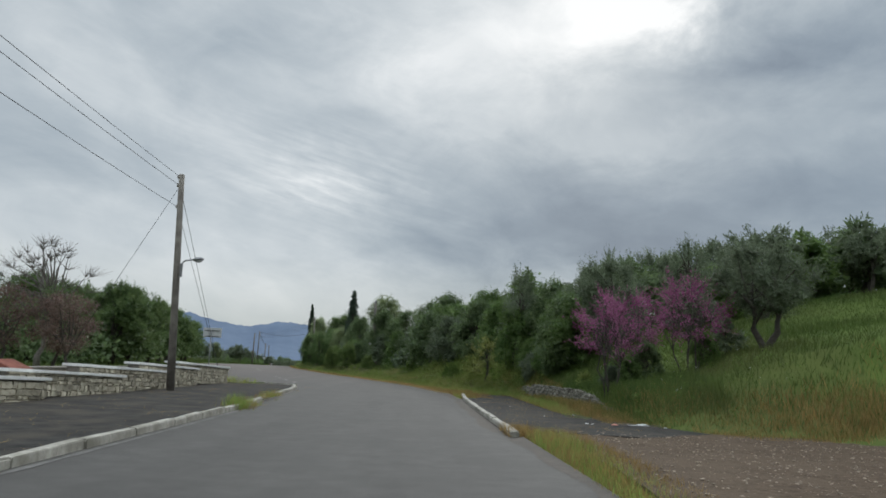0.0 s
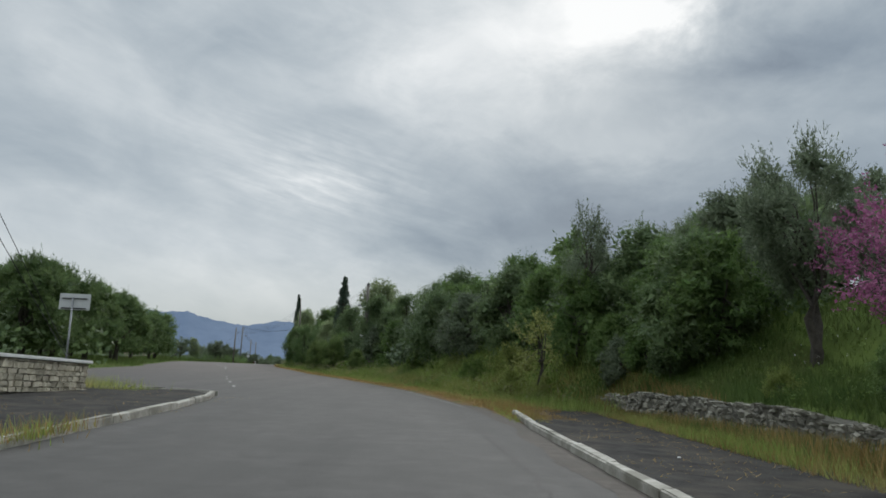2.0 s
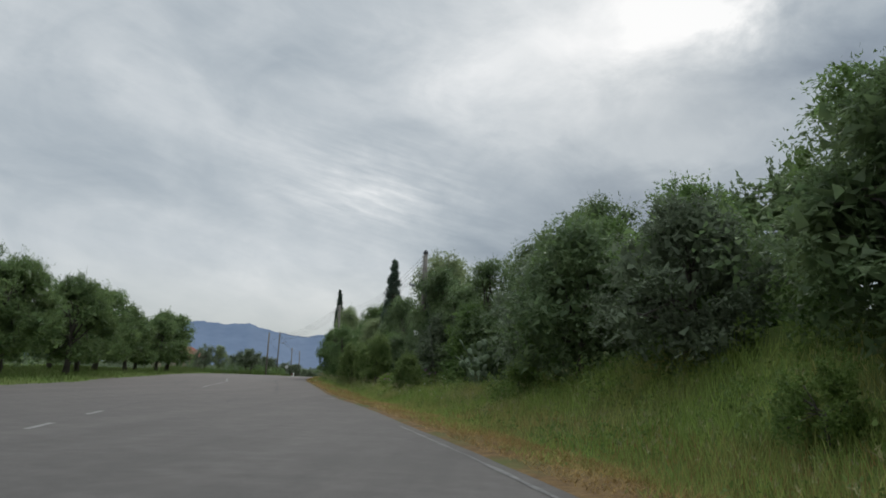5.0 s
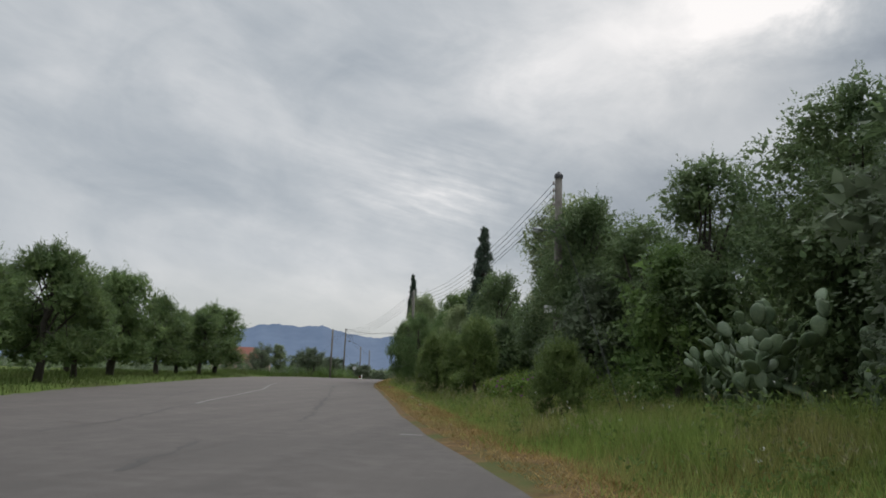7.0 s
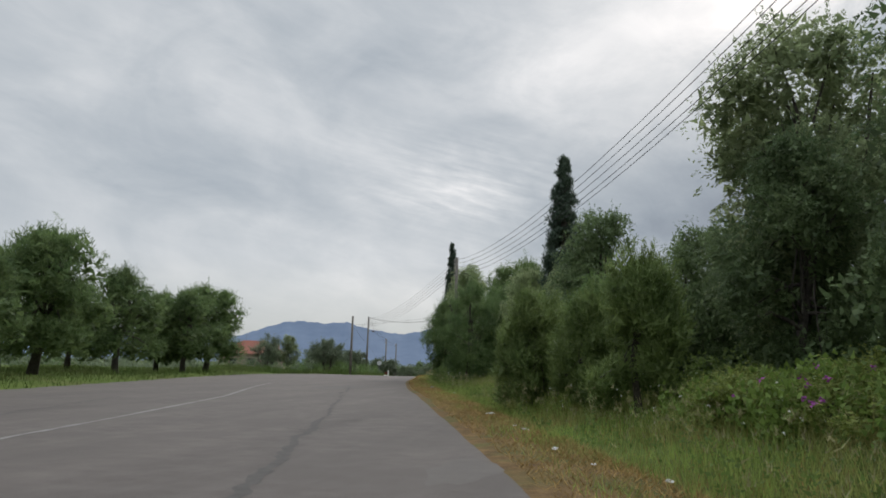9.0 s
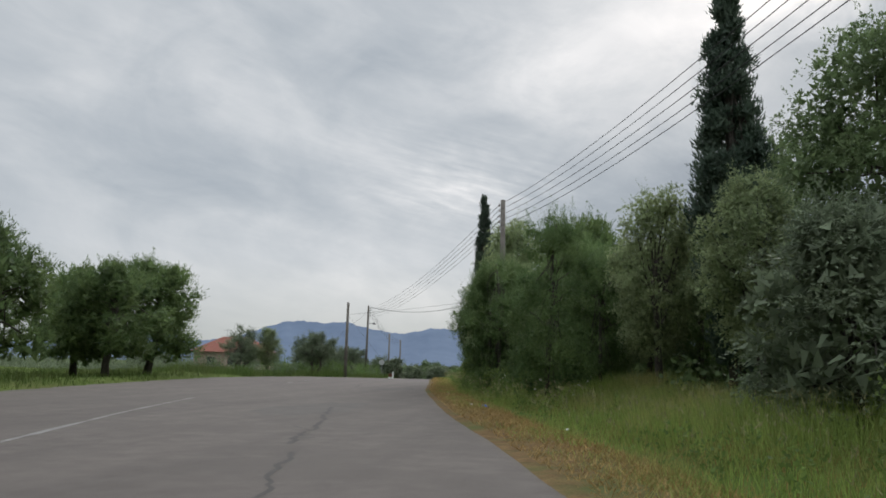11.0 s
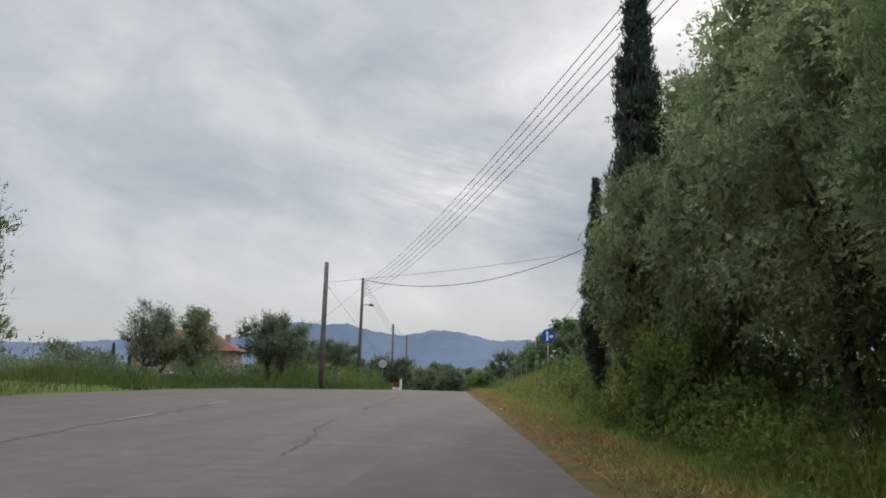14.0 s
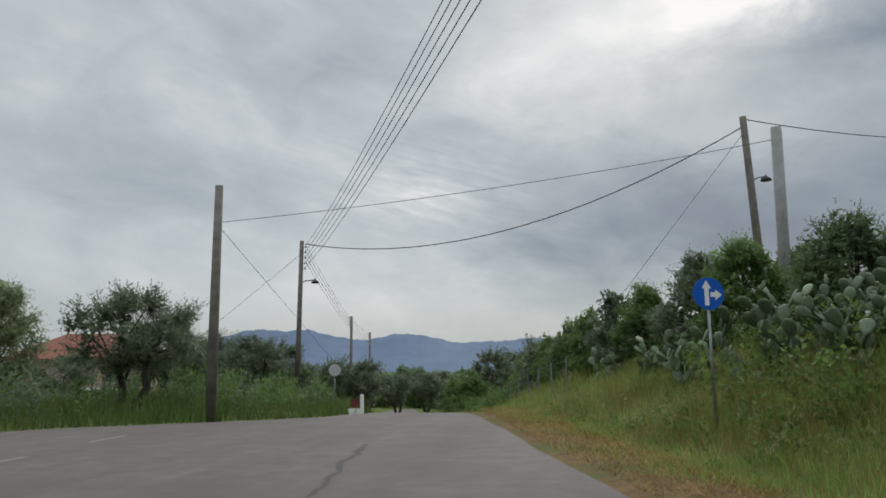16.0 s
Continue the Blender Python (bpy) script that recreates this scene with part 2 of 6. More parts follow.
BLUE_LITTER = material("blue_plastic", (0.01, 0.07, 0.45), (0.02, 0.11, 0.6), scale=8, rough=0.4, bump=0)
RED = material("red_paint", (0.09, 0.028, 0.022), (0.15, 0.042, 0.032), bump=0)
PINE = leaves("pine_needles", (0.078, 0.128, 0.052), (0.150, 0.205, 0.074), through_light=0.55)
SOFT_PINE = leaves("soft_pine_needles", (0.076, 0.130, 0.050), (0.145, 0.205, 0.075), through_light=0.55)
YOUNG_PINE = leaves("young_pine_needles", (0.092, 0.140, 0.044), (0.165, 0.218, 0.070))
OLIVE = leaves("olive_leaves", (0.095, 0.125, 0.075), (0.165, 0.20, 0.125))
OAK = leaves("oak_leaves", (0.078, 0.122, 0.056), (0.148, 0.197, 0.086), through_light=0.52)
HOLM = leaves("grey_green_leaves", (0.165, 0.212, 0.108), (0.285, 0.335, 0.168), through_light=0.6)
BROAD = leaves("broad_leaves", (0.080, 0.140, 0.042), (0.15, 0.215, 0.07), through_light=0.55)
LIGHT = leaves("bright_leaves", (0.098, 0.158, 0.040), (0.170, 0.230, 0.064), through_light=0.6)
YOUNG_LEAF = leaves("young_redbud_leaves", (0.19, 0.225, 0.06), (0.31, 0.325, 0.115), through_light=0.6)
FRESH = leaves("fresh_yellow_green_leaves", (0.155, 0.200, 0.048), (0.255, 0.290, 0.085), through_light=0.55)
CYPRESS = leaves("cypress_sprays", (0.042, 0.066, 0.048), (0.080, 0.108, 0.074))
BLOSSOM = leaves("magenta_blossom", (0.195, 0.062, 0.135), (0.33, 0.125, 0.225))
DULL_RED = leaves("dull_red_buds", (0.11, 0.075, 0.06), (0.18, 0.12, 0.10))
CACTUS = material("prickly_pear_pad", (0.062, 0.095, 0.050), (0.125, 0.162, 0.088), scale=3, fine=24, rough=0.5, bump=0.25, per_object=0.2)
GRASS = material("green_grass", (0.148, 0.215, 0.049), (0.258, 0.332, 0.086), scale=0.6, fine=6, bump=0, per_island=0.42, translucent=0.58, c=(0.29, 0.27, 0.10), cscale=0.35)
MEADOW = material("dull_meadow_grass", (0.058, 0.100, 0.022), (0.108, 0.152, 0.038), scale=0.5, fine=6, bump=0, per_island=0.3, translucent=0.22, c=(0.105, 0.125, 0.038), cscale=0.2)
STRAW = material("dry_grass", (0.205, 0.135, 0.046), (0.33, 0.225, 0.084), scale=0.8, fine=6, bump=0, per_island=0.3, translucent=0.2)
SEED = material("ripe_seed_heads", (0.22, 0.21, 0.10), (0.33, 0.31, 0.16), scale=2, bump=0, per_island=0.3, translucent=0.3)
LIME = leaves("lime_bramble_leaves", (0.115, 0.190, 0.040), (0.215, 0.300, 0.070), through_light=0.5)
MALLOW = material("purple_mallow", (0.20, 0.045, 0.18), (0.33, 0.09, 0.30), bump=0)
FLOWER = material("white_umbels", (0.5, 0.5, 0.44), (0.65, 0.65, 0.58), bump=0)


# ---- plan: edges of the carriageway ----
R_EDGE = [(2.3, -40), (2.25, 8), (2.02, 20), (2.05, 32), (1.5, 38), (0.75, 42.5), (-0.5, 49.3), (-1.9, 54.5), (-3.8, 61), (-5.9, 68.3), (-8.2, 75.2), (-10.2, 82), (-11.7, 87.8),
          (-13.4, 94.2), (-16.6, 106.3), (-18.5, 113), (-21.2, 124.2), (-22.3, 129), (-23.8, 137), (-25.2, 144.5), (-26.7, 152), (-28.2, 160.5), (-30.2, 172), (-33.5, 190), (-38, 212), (-44, 240)]
L_EDGE = [(-4.6, -40), (-4.85, 9), (-4.95, 20), (-5.3, 27), (-5.6, 32), (-6.0, 36.5), (-6.4, 38.6), (-7.4, 39.9), (-10.2, 39.4), (-17, 40.5), (-19.5, 52), (-22.6, 69), (-25.2, 84), (-28.2, 92), (-30.4, 101), (-33.9, 114),
          (-37.0, 125), (-39.3, 135), (-41.0, 144), (-40.3, 152), (-38.4, 156.3), (-35.6, 159.2), (-33.4, 162.2), (-33.2, 166), (-34.6, 173), (-38, 191), (-42.5, 212), (-48.5, 240)]


def at_y(line, y):
    ys = [p[1] for p in line]
    return float(np.interp(y, ys, [p[0] for p in line]))


def edge_x(y):
    return np.interp(y, [p[1] for p in R_EDGE], [p[0] for p in R_EDGE])


def road_z(y):
    """The carriageway: level, then over a crest and down."""
    return -np.interp(y, [-50, 156, 164, 174, 192, 212, 240, 300, 5000], [0, 0, 0.12, 0.62, 2.1, 3.1, 3.7, 3.9, 4.0])


def smooth(a, b, v):
    u = np.clip((v - a) / (b - a), 0, 1)
    return u * u * (3 - 2 * u)


def ground_z(x, y):
    """The land: level beside the road, a bank rising on the outside of the bend, hill behind."""
    x, y = np.asarray(x, float), np.asarray(y, float)
    d = (x - edge_x(y)) * 0.96
    foot = np.interp(y, [-20, 20, 32, 37, 42, 50, 60, 66, 72, 78, 92, 130, 144, 154, 172, 195, 230], [0.9, 1.1, 1.5, 2.3, 2.9, 3.0, 2.6, 1.7, 1.0, 0.8, 0.55, 0.5, 1.0, 1.9, 2.3, 1.6, 0.0])
    start = np.interp(y, [-20, 14, 19, 24, 38, 41, 44, 48, 200], [14, 12, 5.5, 3.7, 3.7, 3.6, 2.6, 1.9, 1.6])
    hill = np.interp(y, [-60, 0, 60, 84, 100, 200], [0.22, 0.25, 0.2, 0.06, 0.02, 0.02])
    lip = np.interp(y, [20, 24.5, 30, 34, 39.5, 41.6], [4.4, 4.2, 4.1, 3.9, 4.25, 4.5])
    ledge = 0.68 * smooth(lip, lip + 0.4, d) * smooth(19, 22, y) * (1 - smooth(38, 42, y))
    right = ledge + foot * smooth(start, start + np.interp(y, [30, 36, 44, 52], [5.5, 4.2, 4.2, 5.5]), d) + hill * np.clip(d - np.interp(y, [15, 22], [24, 7]), 0, 17) + 0.06 * np.sin(x * 0.7 + y * 0.35) * smooth(1.5, 4, d)
    right = right * (1 - smooth(60, 160, d)) * (1 - smooth(210, 260, y))
    lx = np.interp(y, [-40, 40, 69, 84, 101, 125, 144, 156, 164, 212], [-10, -17, -22.6, -25.2, -30.4, -37, -41, -40, -34, -43])
    left = 0.16 * smooth(0.3, 2.5, lx - x) + 0.10 * np.sin(x * 0.31 + y * 0.23) * smooth(2, 8, lx - x)
    base = np.where(y > 150, road_z(y), 0.0)
    return base - 0.035 + np.where(d > 0, right, 0) + np.where(x < lx, left, 0)


def gz(x, y):
    return float(ground_z(x, y))


# ---- mesh helpers ----
def mesh_from(name, verts, faces, mat=None, shade=False):
    me = bpy.data.meshes.new(name)
    me.from_pydata([tuple(v) for v in verts], [], [tuple(f) for f in faces])
    if mat:
        me.materials.append(mat)
    if shade:
        me.polygons.foreach_set("use_smooth", [True] * len(me.polygons))
    me.update()
    return me


def bm_mesh(name, bm, mat, shade=False):
    me = bpy.data.meshes.new(name)
    bm.normal_update()
    bm.to_mesh(me)
    bm.free()
    me.materials.append(mat)
    if shade:
        me.polygons.foreach_set("use_smooth", [True] * len(me.polygons))
    return me


def part(name, data, parent, m=None, label=""):
    ob = new(name, data)
    ob.parent = parent
    if m is not None:
        ob.matrix_basis = m
    if label:
        ob["label"] = label
    return ob


def thing(name, m, label, category, group="", kind=""):
    ob = new(name)
    ob.empty_display_size = 0.2
    ob.matrix_basis = m
    return tagged(ob, label, category, group, kind)


def tube(points, radii, sides=8, caps=True):
    """Vertices and faces of a round tube along points."""
    pts = [Vector(p) for p in points]
    vs, fs = [], []
    for i, p in enumerate(pts):
        way = (pts[min(i + 1, len(pts) - 1)] - pts[max(i - 1, 0)]).normalized()
        a = way.orthogonal().normalized() if abs(way.z) > 0.9 else way.cross(Vector((0, 0, 1))).normalized()
        if abs(way.z) > 0.9:
            a = (Vector((1, 0, 0)) - way * way.x).normalized()
        b = way.cross(a)
        for k in range(sides):
            th = 2 * math.pi * k / sides
            vs.append(p + (a * math.cos(th) + b * math.sin(th)) * radii[i])
    for i in range(len(pts) - 1):
        for k in range(sides):
            q = (k + 1) % sides
            fs.append((i * sides + k, i * sides + q, (i + 1) * sides + q, (i + 1) * sides + k))
    if caps:
        fs.append(tuple(range(sides))[::-1])
        fs.append(tuple((len(pts) - 1) * sides + k for k in range(sides)))
    return vs, fs


def joined(pieces):
    vs, fs = [], []
    for v, f in pieces:
        o = len(vs)
        vs += list(v)
        fs += [tuple(i + o for i in q) for q in f]
    return vs, fs


def box_bm(sx, sy, sz, bevel=0.0, at=(0, 0, 0)):
    bm = bmesh.new()
    bmesh.ops.create_cube(bm, size=1, matrix=Matrix.Translation(at) @ Matrix.Diagonal((sx, sy, sz, 1)))
    if bevel:
        bmesh.ops.bevel(bm, geom=bm.edges[:], offset=bevel, segments=2, affect="EDGES")
    return bm


# ---- the land ----
def build_ground():
    def axis(lo, hi, step, far):
        mid = np.arange(lo, hi + step, step)
        out, s, v = [], step, hi
        while v < far:
            s *= 1.35
            v += s
            out.append(v)
        neg, s, v = [], step, lo
        while v > -far:
            s *= 1.35
            v -= s
            neg.append(v)
        return np.array(neg[::-1] + list(mid) + out)
    xs, ys = axis(-75, 45, 0.8, 4900), axis(-30, 240, 1.0, 4900)
    xs = np.union1d(xs, np.arange(4.4, 7.4, 0.17))          # finer where the ground steps up behind the rubble wall
    X, Y = np.meshgrid(xs, ys)
    Z = ground_z(X, Y)
    # sunk below the paved parts
    lo = np.interp(Y, [p[1] for p in L_EDGE if p[1] != 39.4], [p[0] for p in L_EDGE if p[1] != 39.4])
    hi = edge_x(Y)
    Z = np.where((X > lo - 0.2) & (X < hi + 0.2) & (Y < 238), Z - 0.12, Z)
    nx = len(xs)
    verts = np.stack([X.ravel(), Y.ravel(), Z.ravel()], 1)
    i = np.arange(len(ys) - 1)[:, None] * nx + np.arange(nx - 1)[None, :]
    faces = np.stack([i, i + 1, i + nx + 1, i + nx], -1).reshape(-1, 4)
    ob = new("ground", mesh_from("ground", verts.tolist(), faces.tolist(), EARTH, True))
    tagged(ob, "green and straw-coloured grassland beside the road", "ground", kind="structure")


def ribbon(name, left, right, ys, mat, lift, label, cat, kind="structure", cross=6):
    """A paved strip between two lines, along ys."""
    verts, faces = [], []
    for y in ys:
        a, b = at_y(left, y), at_y(right, y)
        for k in range(cross + 1):
            x = a + (b - a) * k / cross
            verts.append((x, y, float(road_z(y)) + lift))
    n = cross + 1
    for i in range(len(ys) - 1):
        for k in range(cross):
            faces.append((i * n + k, i * n + k + 1, (i + 1) * n + k + 1, (i + 1) * n + k))
    ob = new(name, mesh_from(name, verts, faces, mat, True))
    return tagged(ob, label, cat, kind=kind)


build_ground()
wig = lambda y, s: 0.10 * math.sin(y * 1.7 + s) + 0.06 * math.sin(y * 4.3 + 2 * s) + 0.04 * math.sin(y * 9.1 + s)
ys_road = [y * 0.5 for y in range(-80, 478)]
rough_r = [(at_y(R_EDGE, y) + (wig(y, 1) if y > 38 else 0.0), y) for y in ys_road]
rough_l = [(at_y(L_EDGE, y) + (wig(y, 5) if y > 42 else 0.0), y) for y in ys_road]
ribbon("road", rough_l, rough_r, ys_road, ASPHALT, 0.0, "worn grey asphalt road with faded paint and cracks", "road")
# straw-coloured strip along the outer edge
strip_w = lambda y: float(np.interp(y, [30, 34, 38, 42, 60, 90, 140, 165, 200], [0.0, 0.45, 1.2, 1.1, 0.95, 1.25, 1.1, 1.0, 0.8]))
ys_v = [y * 0.5 for y in range(61, 440)]
verts, faces = [], []
for i, y in enumerate(ys_v):
    grow = min(1.0, (y - 30.2) / 5.0)
    x0 = at_y(R_EDGE, y) - 0.25 * grow
    w = (strip_w(y) + 0.25 + 0.25 * math.sin(y * 0.9) + 0.15 * math.sin(y * 2.3)) * grow
    for k in range(4):
        x = x0 + w * k / 3
        verts.append((x, y, max(gz(x, y) + 0.03, float(road_z(y)) + (0.006 if k else -0.01)) + (0.02 if k in (1, 2) else 0)))
    if i:
        for k in range(3):
            a = (i - 1) * 4 + k
            faces.append((a, a + 1, a + 5, a + 4))
tagged(new("dry_verge", mesh_from("dry_verge", verts, faces, DRY, True)), "strip of dry straw and dirt along the asphalt edge", "verge", kind="structure")

DIRT = material("gutter_dirt", (0.046, 0.038, 0.031), (0.076, 0.064, 0.053), scale=5, fine=40, bump=0.8, c=(0.050, 0.044, 0.036), cscale=0.9, dist=0.02, spec=0.25, rough=0.88)
verts, faces = [], []
edge_rng = random.Random(12)
for i in range(300):
    y = 7.0 + i * 0.11
    w = 0.30 + 0.14 * min(1, max(0, (y - 16) / 4)) + 0.07 * math.sin(y * 0.5) + 0.05 * math.sin(y * 1.7 + 1) + edge_rng.uniform(-0.035, 0.035)
    x1 = at_y(R_EDGE, y) + (-0.08 if 16.6 < y < 36.5 else 0.12)
    for k in range(4):
        verts.append((x1 - max(w, 0.08) * (1 - k / 3), y, 0.003 + 0.016 * k * k / 9 + 0.002 * math.sin(y * 11 + k)))
    if i:
        for k in range(3):
            a = (i - 1) * 4 + k
            faces.append((a, a + 1, a + 5, a + 4))
tagged(new("gutter_dirt", mesh_from("gutter_dirt", verts, faces, DIRT, True)), "brown dirt washed along the kerb and road edge", "dirt", kind="structure")

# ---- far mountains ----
# distance haze painted in: blue emission over a nearly black base colour
HAZE = bpy.data.materials.new("mountain_haze_glow")
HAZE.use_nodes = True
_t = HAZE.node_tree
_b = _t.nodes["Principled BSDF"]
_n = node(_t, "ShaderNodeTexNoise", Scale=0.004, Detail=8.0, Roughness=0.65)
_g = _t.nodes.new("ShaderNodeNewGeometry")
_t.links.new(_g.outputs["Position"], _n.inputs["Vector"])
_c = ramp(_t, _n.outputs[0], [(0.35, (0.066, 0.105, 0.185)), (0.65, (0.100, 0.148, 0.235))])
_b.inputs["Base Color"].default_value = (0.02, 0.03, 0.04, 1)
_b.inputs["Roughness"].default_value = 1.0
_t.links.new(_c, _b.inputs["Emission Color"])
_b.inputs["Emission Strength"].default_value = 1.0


RIDGE = [(-60, 1.2), (-20, 2.0), (-4, 2.3), (1, 2.45), (3, 2.25), (6.6, 2.15), (8, 2.5), (9.3, 2.78), (11.1, 2.85), (12.2, 2.62), (13.7, 2.36), (15, 2.55), (16.6, 2.85), (17.8, 3.18), (19.5, 3.05), (21, 3.15), (22.3, 3.1), (23.4, 2.75), (25.3, 2.05), (27.5, 1.55), (29.3, 1.45),
         (30.1, 1.8), (31, 2.0), (32.5, 1.8), (33.8, 1.45), (38, 1.1), (60, 0.9)]


def ridge(az):
    """Skyline height in degrees by azimuth (degrees left of +y)."""
    e = float(np.interp(az, [p[0] for p in RIDGE], [p[1] for p in RIDGE]))
    return e + 0.035 * math.sin(az * 5.1) + 0.025 * math.sin(az * 11.7 + 1) + 0.015 * math.sin(az * 27.0)


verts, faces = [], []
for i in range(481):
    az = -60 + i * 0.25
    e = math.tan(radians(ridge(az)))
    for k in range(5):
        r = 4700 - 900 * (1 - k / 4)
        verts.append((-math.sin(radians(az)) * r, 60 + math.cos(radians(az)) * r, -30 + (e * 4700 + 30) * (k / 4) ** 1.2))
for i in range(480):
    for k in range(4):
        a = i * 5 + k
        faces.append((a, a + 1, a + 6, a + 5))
tagged(new("backdrop", mesh_from("backdrop", verts, faces, HAZE, True)), "mountain range on the horizon with blue haze painted in", "mountains", kind="structure")


# ---- plants ----
def leaf_quads(rng, centres, radii, n, length, width, up=0.25, shell=0.55, droop=0.0, flat=1.0, needle=False):
    """n leaves, each a small folded blade, on the outsides of round clumps."""
    centres, radii = np.asarray(centres, float), np.asarray(radii, float)
    w = radii ** 2
    k = rng.choice(len(centres), n, p=w / w.sum())
    v = rng.normal(size=(n, 3))
    v /= np.linalg.norm(v, axis=1)[:, None]
    r = radii[k] * (shell + (1 - shell) * rng.random(n) ** 0.6) * rng.uniform(0.85, 1.18, n)
    p = centres[k] + v * r[:, None] * np.array([1, 1, flat])
    way = v * (0.8 if needle else 0.35) + rng.normal(size=(n, 3)) * 0.75
    way[:, 2] += up - droop
    way /= np.linalg.norm(way, axis=1)[:, None]
    face = v + rng.normal(size=(n, 3)) * 0.45
    face[:, 2] += 0.95
    side = np.cross(way, face)
    side /= np.linalg.norm(side, axis=1)[:, None] + 1e-9
    ln = length * rng.uniform(0.6, 1.35, n)[:, None]
    wd = width * rng.uniform(0.7, 1.3, n)[:, None]
    a, b = p - way * ln * 0.4, p + way * ln * 0.6
    if needle:
        V = np.stack([a + side * wd * 0.5, a - side * wd * 0.5, b], 1).reshape(-1, 3)
        return V, np.arange(n)[:, None] * 3 + np.array([[0, 1, 2]])
    mid = p + np.cross(way, side) * wd * 0.25
    V = np.stack([a, mid + side * wd * 0.5, b, mid - side * wd * 0.5], 1).reshape(-1, 3)
    i = np.arange(n)[:, None] * 4
    return V, i + np.array([[0, 1, 2, 3]])


def leaf_mesh(name, sets, mat):
    V, F, o = [], [], 0
    for v, f in sets:
        V.append(v)
        F.append(f + o)
        o += len(v)
    V, F = np.concatenate(V), np.concatenate(F)
    me = bpy.data.meshes.new(name)
    me.vertices.add(len(V))
    me.vertices.foreach_set("co", V.astype(np.float32).ravel())
    me.loops.add(F.size)
    me.loops.foreach_set("vertex_index", F.astype(np.int32).ravel())
    me.polygons.add(len(F))
    me.polygons.foreach_set("loop_start", np.arange(len(F), dtype=np.int32) * F.shape[1])
    me.materials.append(mat)
    me.update(calc_edges=True)
    return me


def leaf_mesh_mixed(name, sets, mat):
    out = []
    for v, f in sets:
        if f.shape[1] == 4:
            f = np.concatenate([f[:, [0, 1, 2]], f[:, [0, 2, 3]]])
        out.append((v, f))
    return leaf_mesh(name, out, mat)


def welded(pieces):
    """Joins tubes into one connected mesh: each is tied to the nearest point of those before it."""
    vs, fs = [tuple(p) for p in pieces[0][0]], list(pieces[0][1])
    for v, f in pieces[1:]:
        o = len(vs)
        near = int(np.argmin(((np.array(vs) - np.array(v[0])) ** 2).sum(1)))
        vs += [tuple(p) for p in v]
        fs += [tuple(i + o for i in q) for q in f]
        fs.append((near, o, o + 1))
    return vs, fs


def limbs(rng, base, top, r0, targets, wob=0.12, sides=7, r_end=0.02):
    """A trunk from base to top and limbs from it to the targets."""
    base, top = np.array(base, float), np.array(top, float)
    pts = [base + (top - base) * u + rng.normal(size=3) * wob * (0.3 + u) * (u > 0) for u in np.linspace(0, 1, 6)]
    out = [tube(pts, [r0 * (1.35 - 0.95 * u) if u else r0 * 1.6 for u in np.linspace(0, 1, 6)], sides)]
    for tg in targets:
        tg = np.array(tg, float)
        u = rng.uniform(0.4, 0.98)
        j = min(int(u * 5), 4)
        st = np.array(pts[j]) * (1 - (u * 5 - j)) + np.array(pts[j + 1]) * (u * 5 - j)
        mid = st + (tg - st) * 0.5 + np.array([0, 0, 0.12 * np.linalg.norm(tg - st)]) + rng.normal(size=3) * wob
        rr = r0 * (1.1 - 0.8 * u) * 0.55 + 0.008
        out.append(tube([st, st * 0.5 + mid * 0.5 + rng.normal(size=3) * wob * 0.4, mid, mid * 0.4 + tg * 0.6, tg], [rr, rr * 0.85, rr * 0.65, rr * 0.45, r_end], 5, False))
    return welded(out)


def clumps(rng, n, r, h0, h1, size, shape="round"):
    """Clump centres and radii filling a crown of radius r between heights h0 and h1."""
    cs, rs = [], []
    for i in range(n):
        u = (i + rng.random()) / n
        z = h0 + (h1 - h0) * u
        if shape == "round":
            w = math.sqrt(max(0.05, 1 - (2 * u - 1) ** 2 * 0.92))
        elif shape == "dome":
            w = math.sqrt(max(0.03, 1 - u ** 2.2)) * (0.75 + 0.25 * min(1, u * 4))
        elif shape == "cone":
            w = (1 - u) ** 0.75 + 0.12
        elif shape == "column":
            w = (0.80 + 0.2 * math.sin(3.14 * u)) * (0.6 + 0.4 * min(1, u / 0.22)) * (1 - max(0, u - 0.65) / 0.35 * 0.5)
        elif shape == "bush":
            w = math.sqrt(max(0.04, 1 - u ** 2))
        else:
            w = 1
        a, q = rng.uniform(0, 2 * math.pi), math.sqrt(rng.uniform(0.12, 1.0)) * r * w * rng.uniform(0.8, 1.12)
        cs.append((math.cos(a) * q, math.sin(a) * q, z))
        rs.append(size * rng.uniform(0.65, 1.3))
    return cs, rs


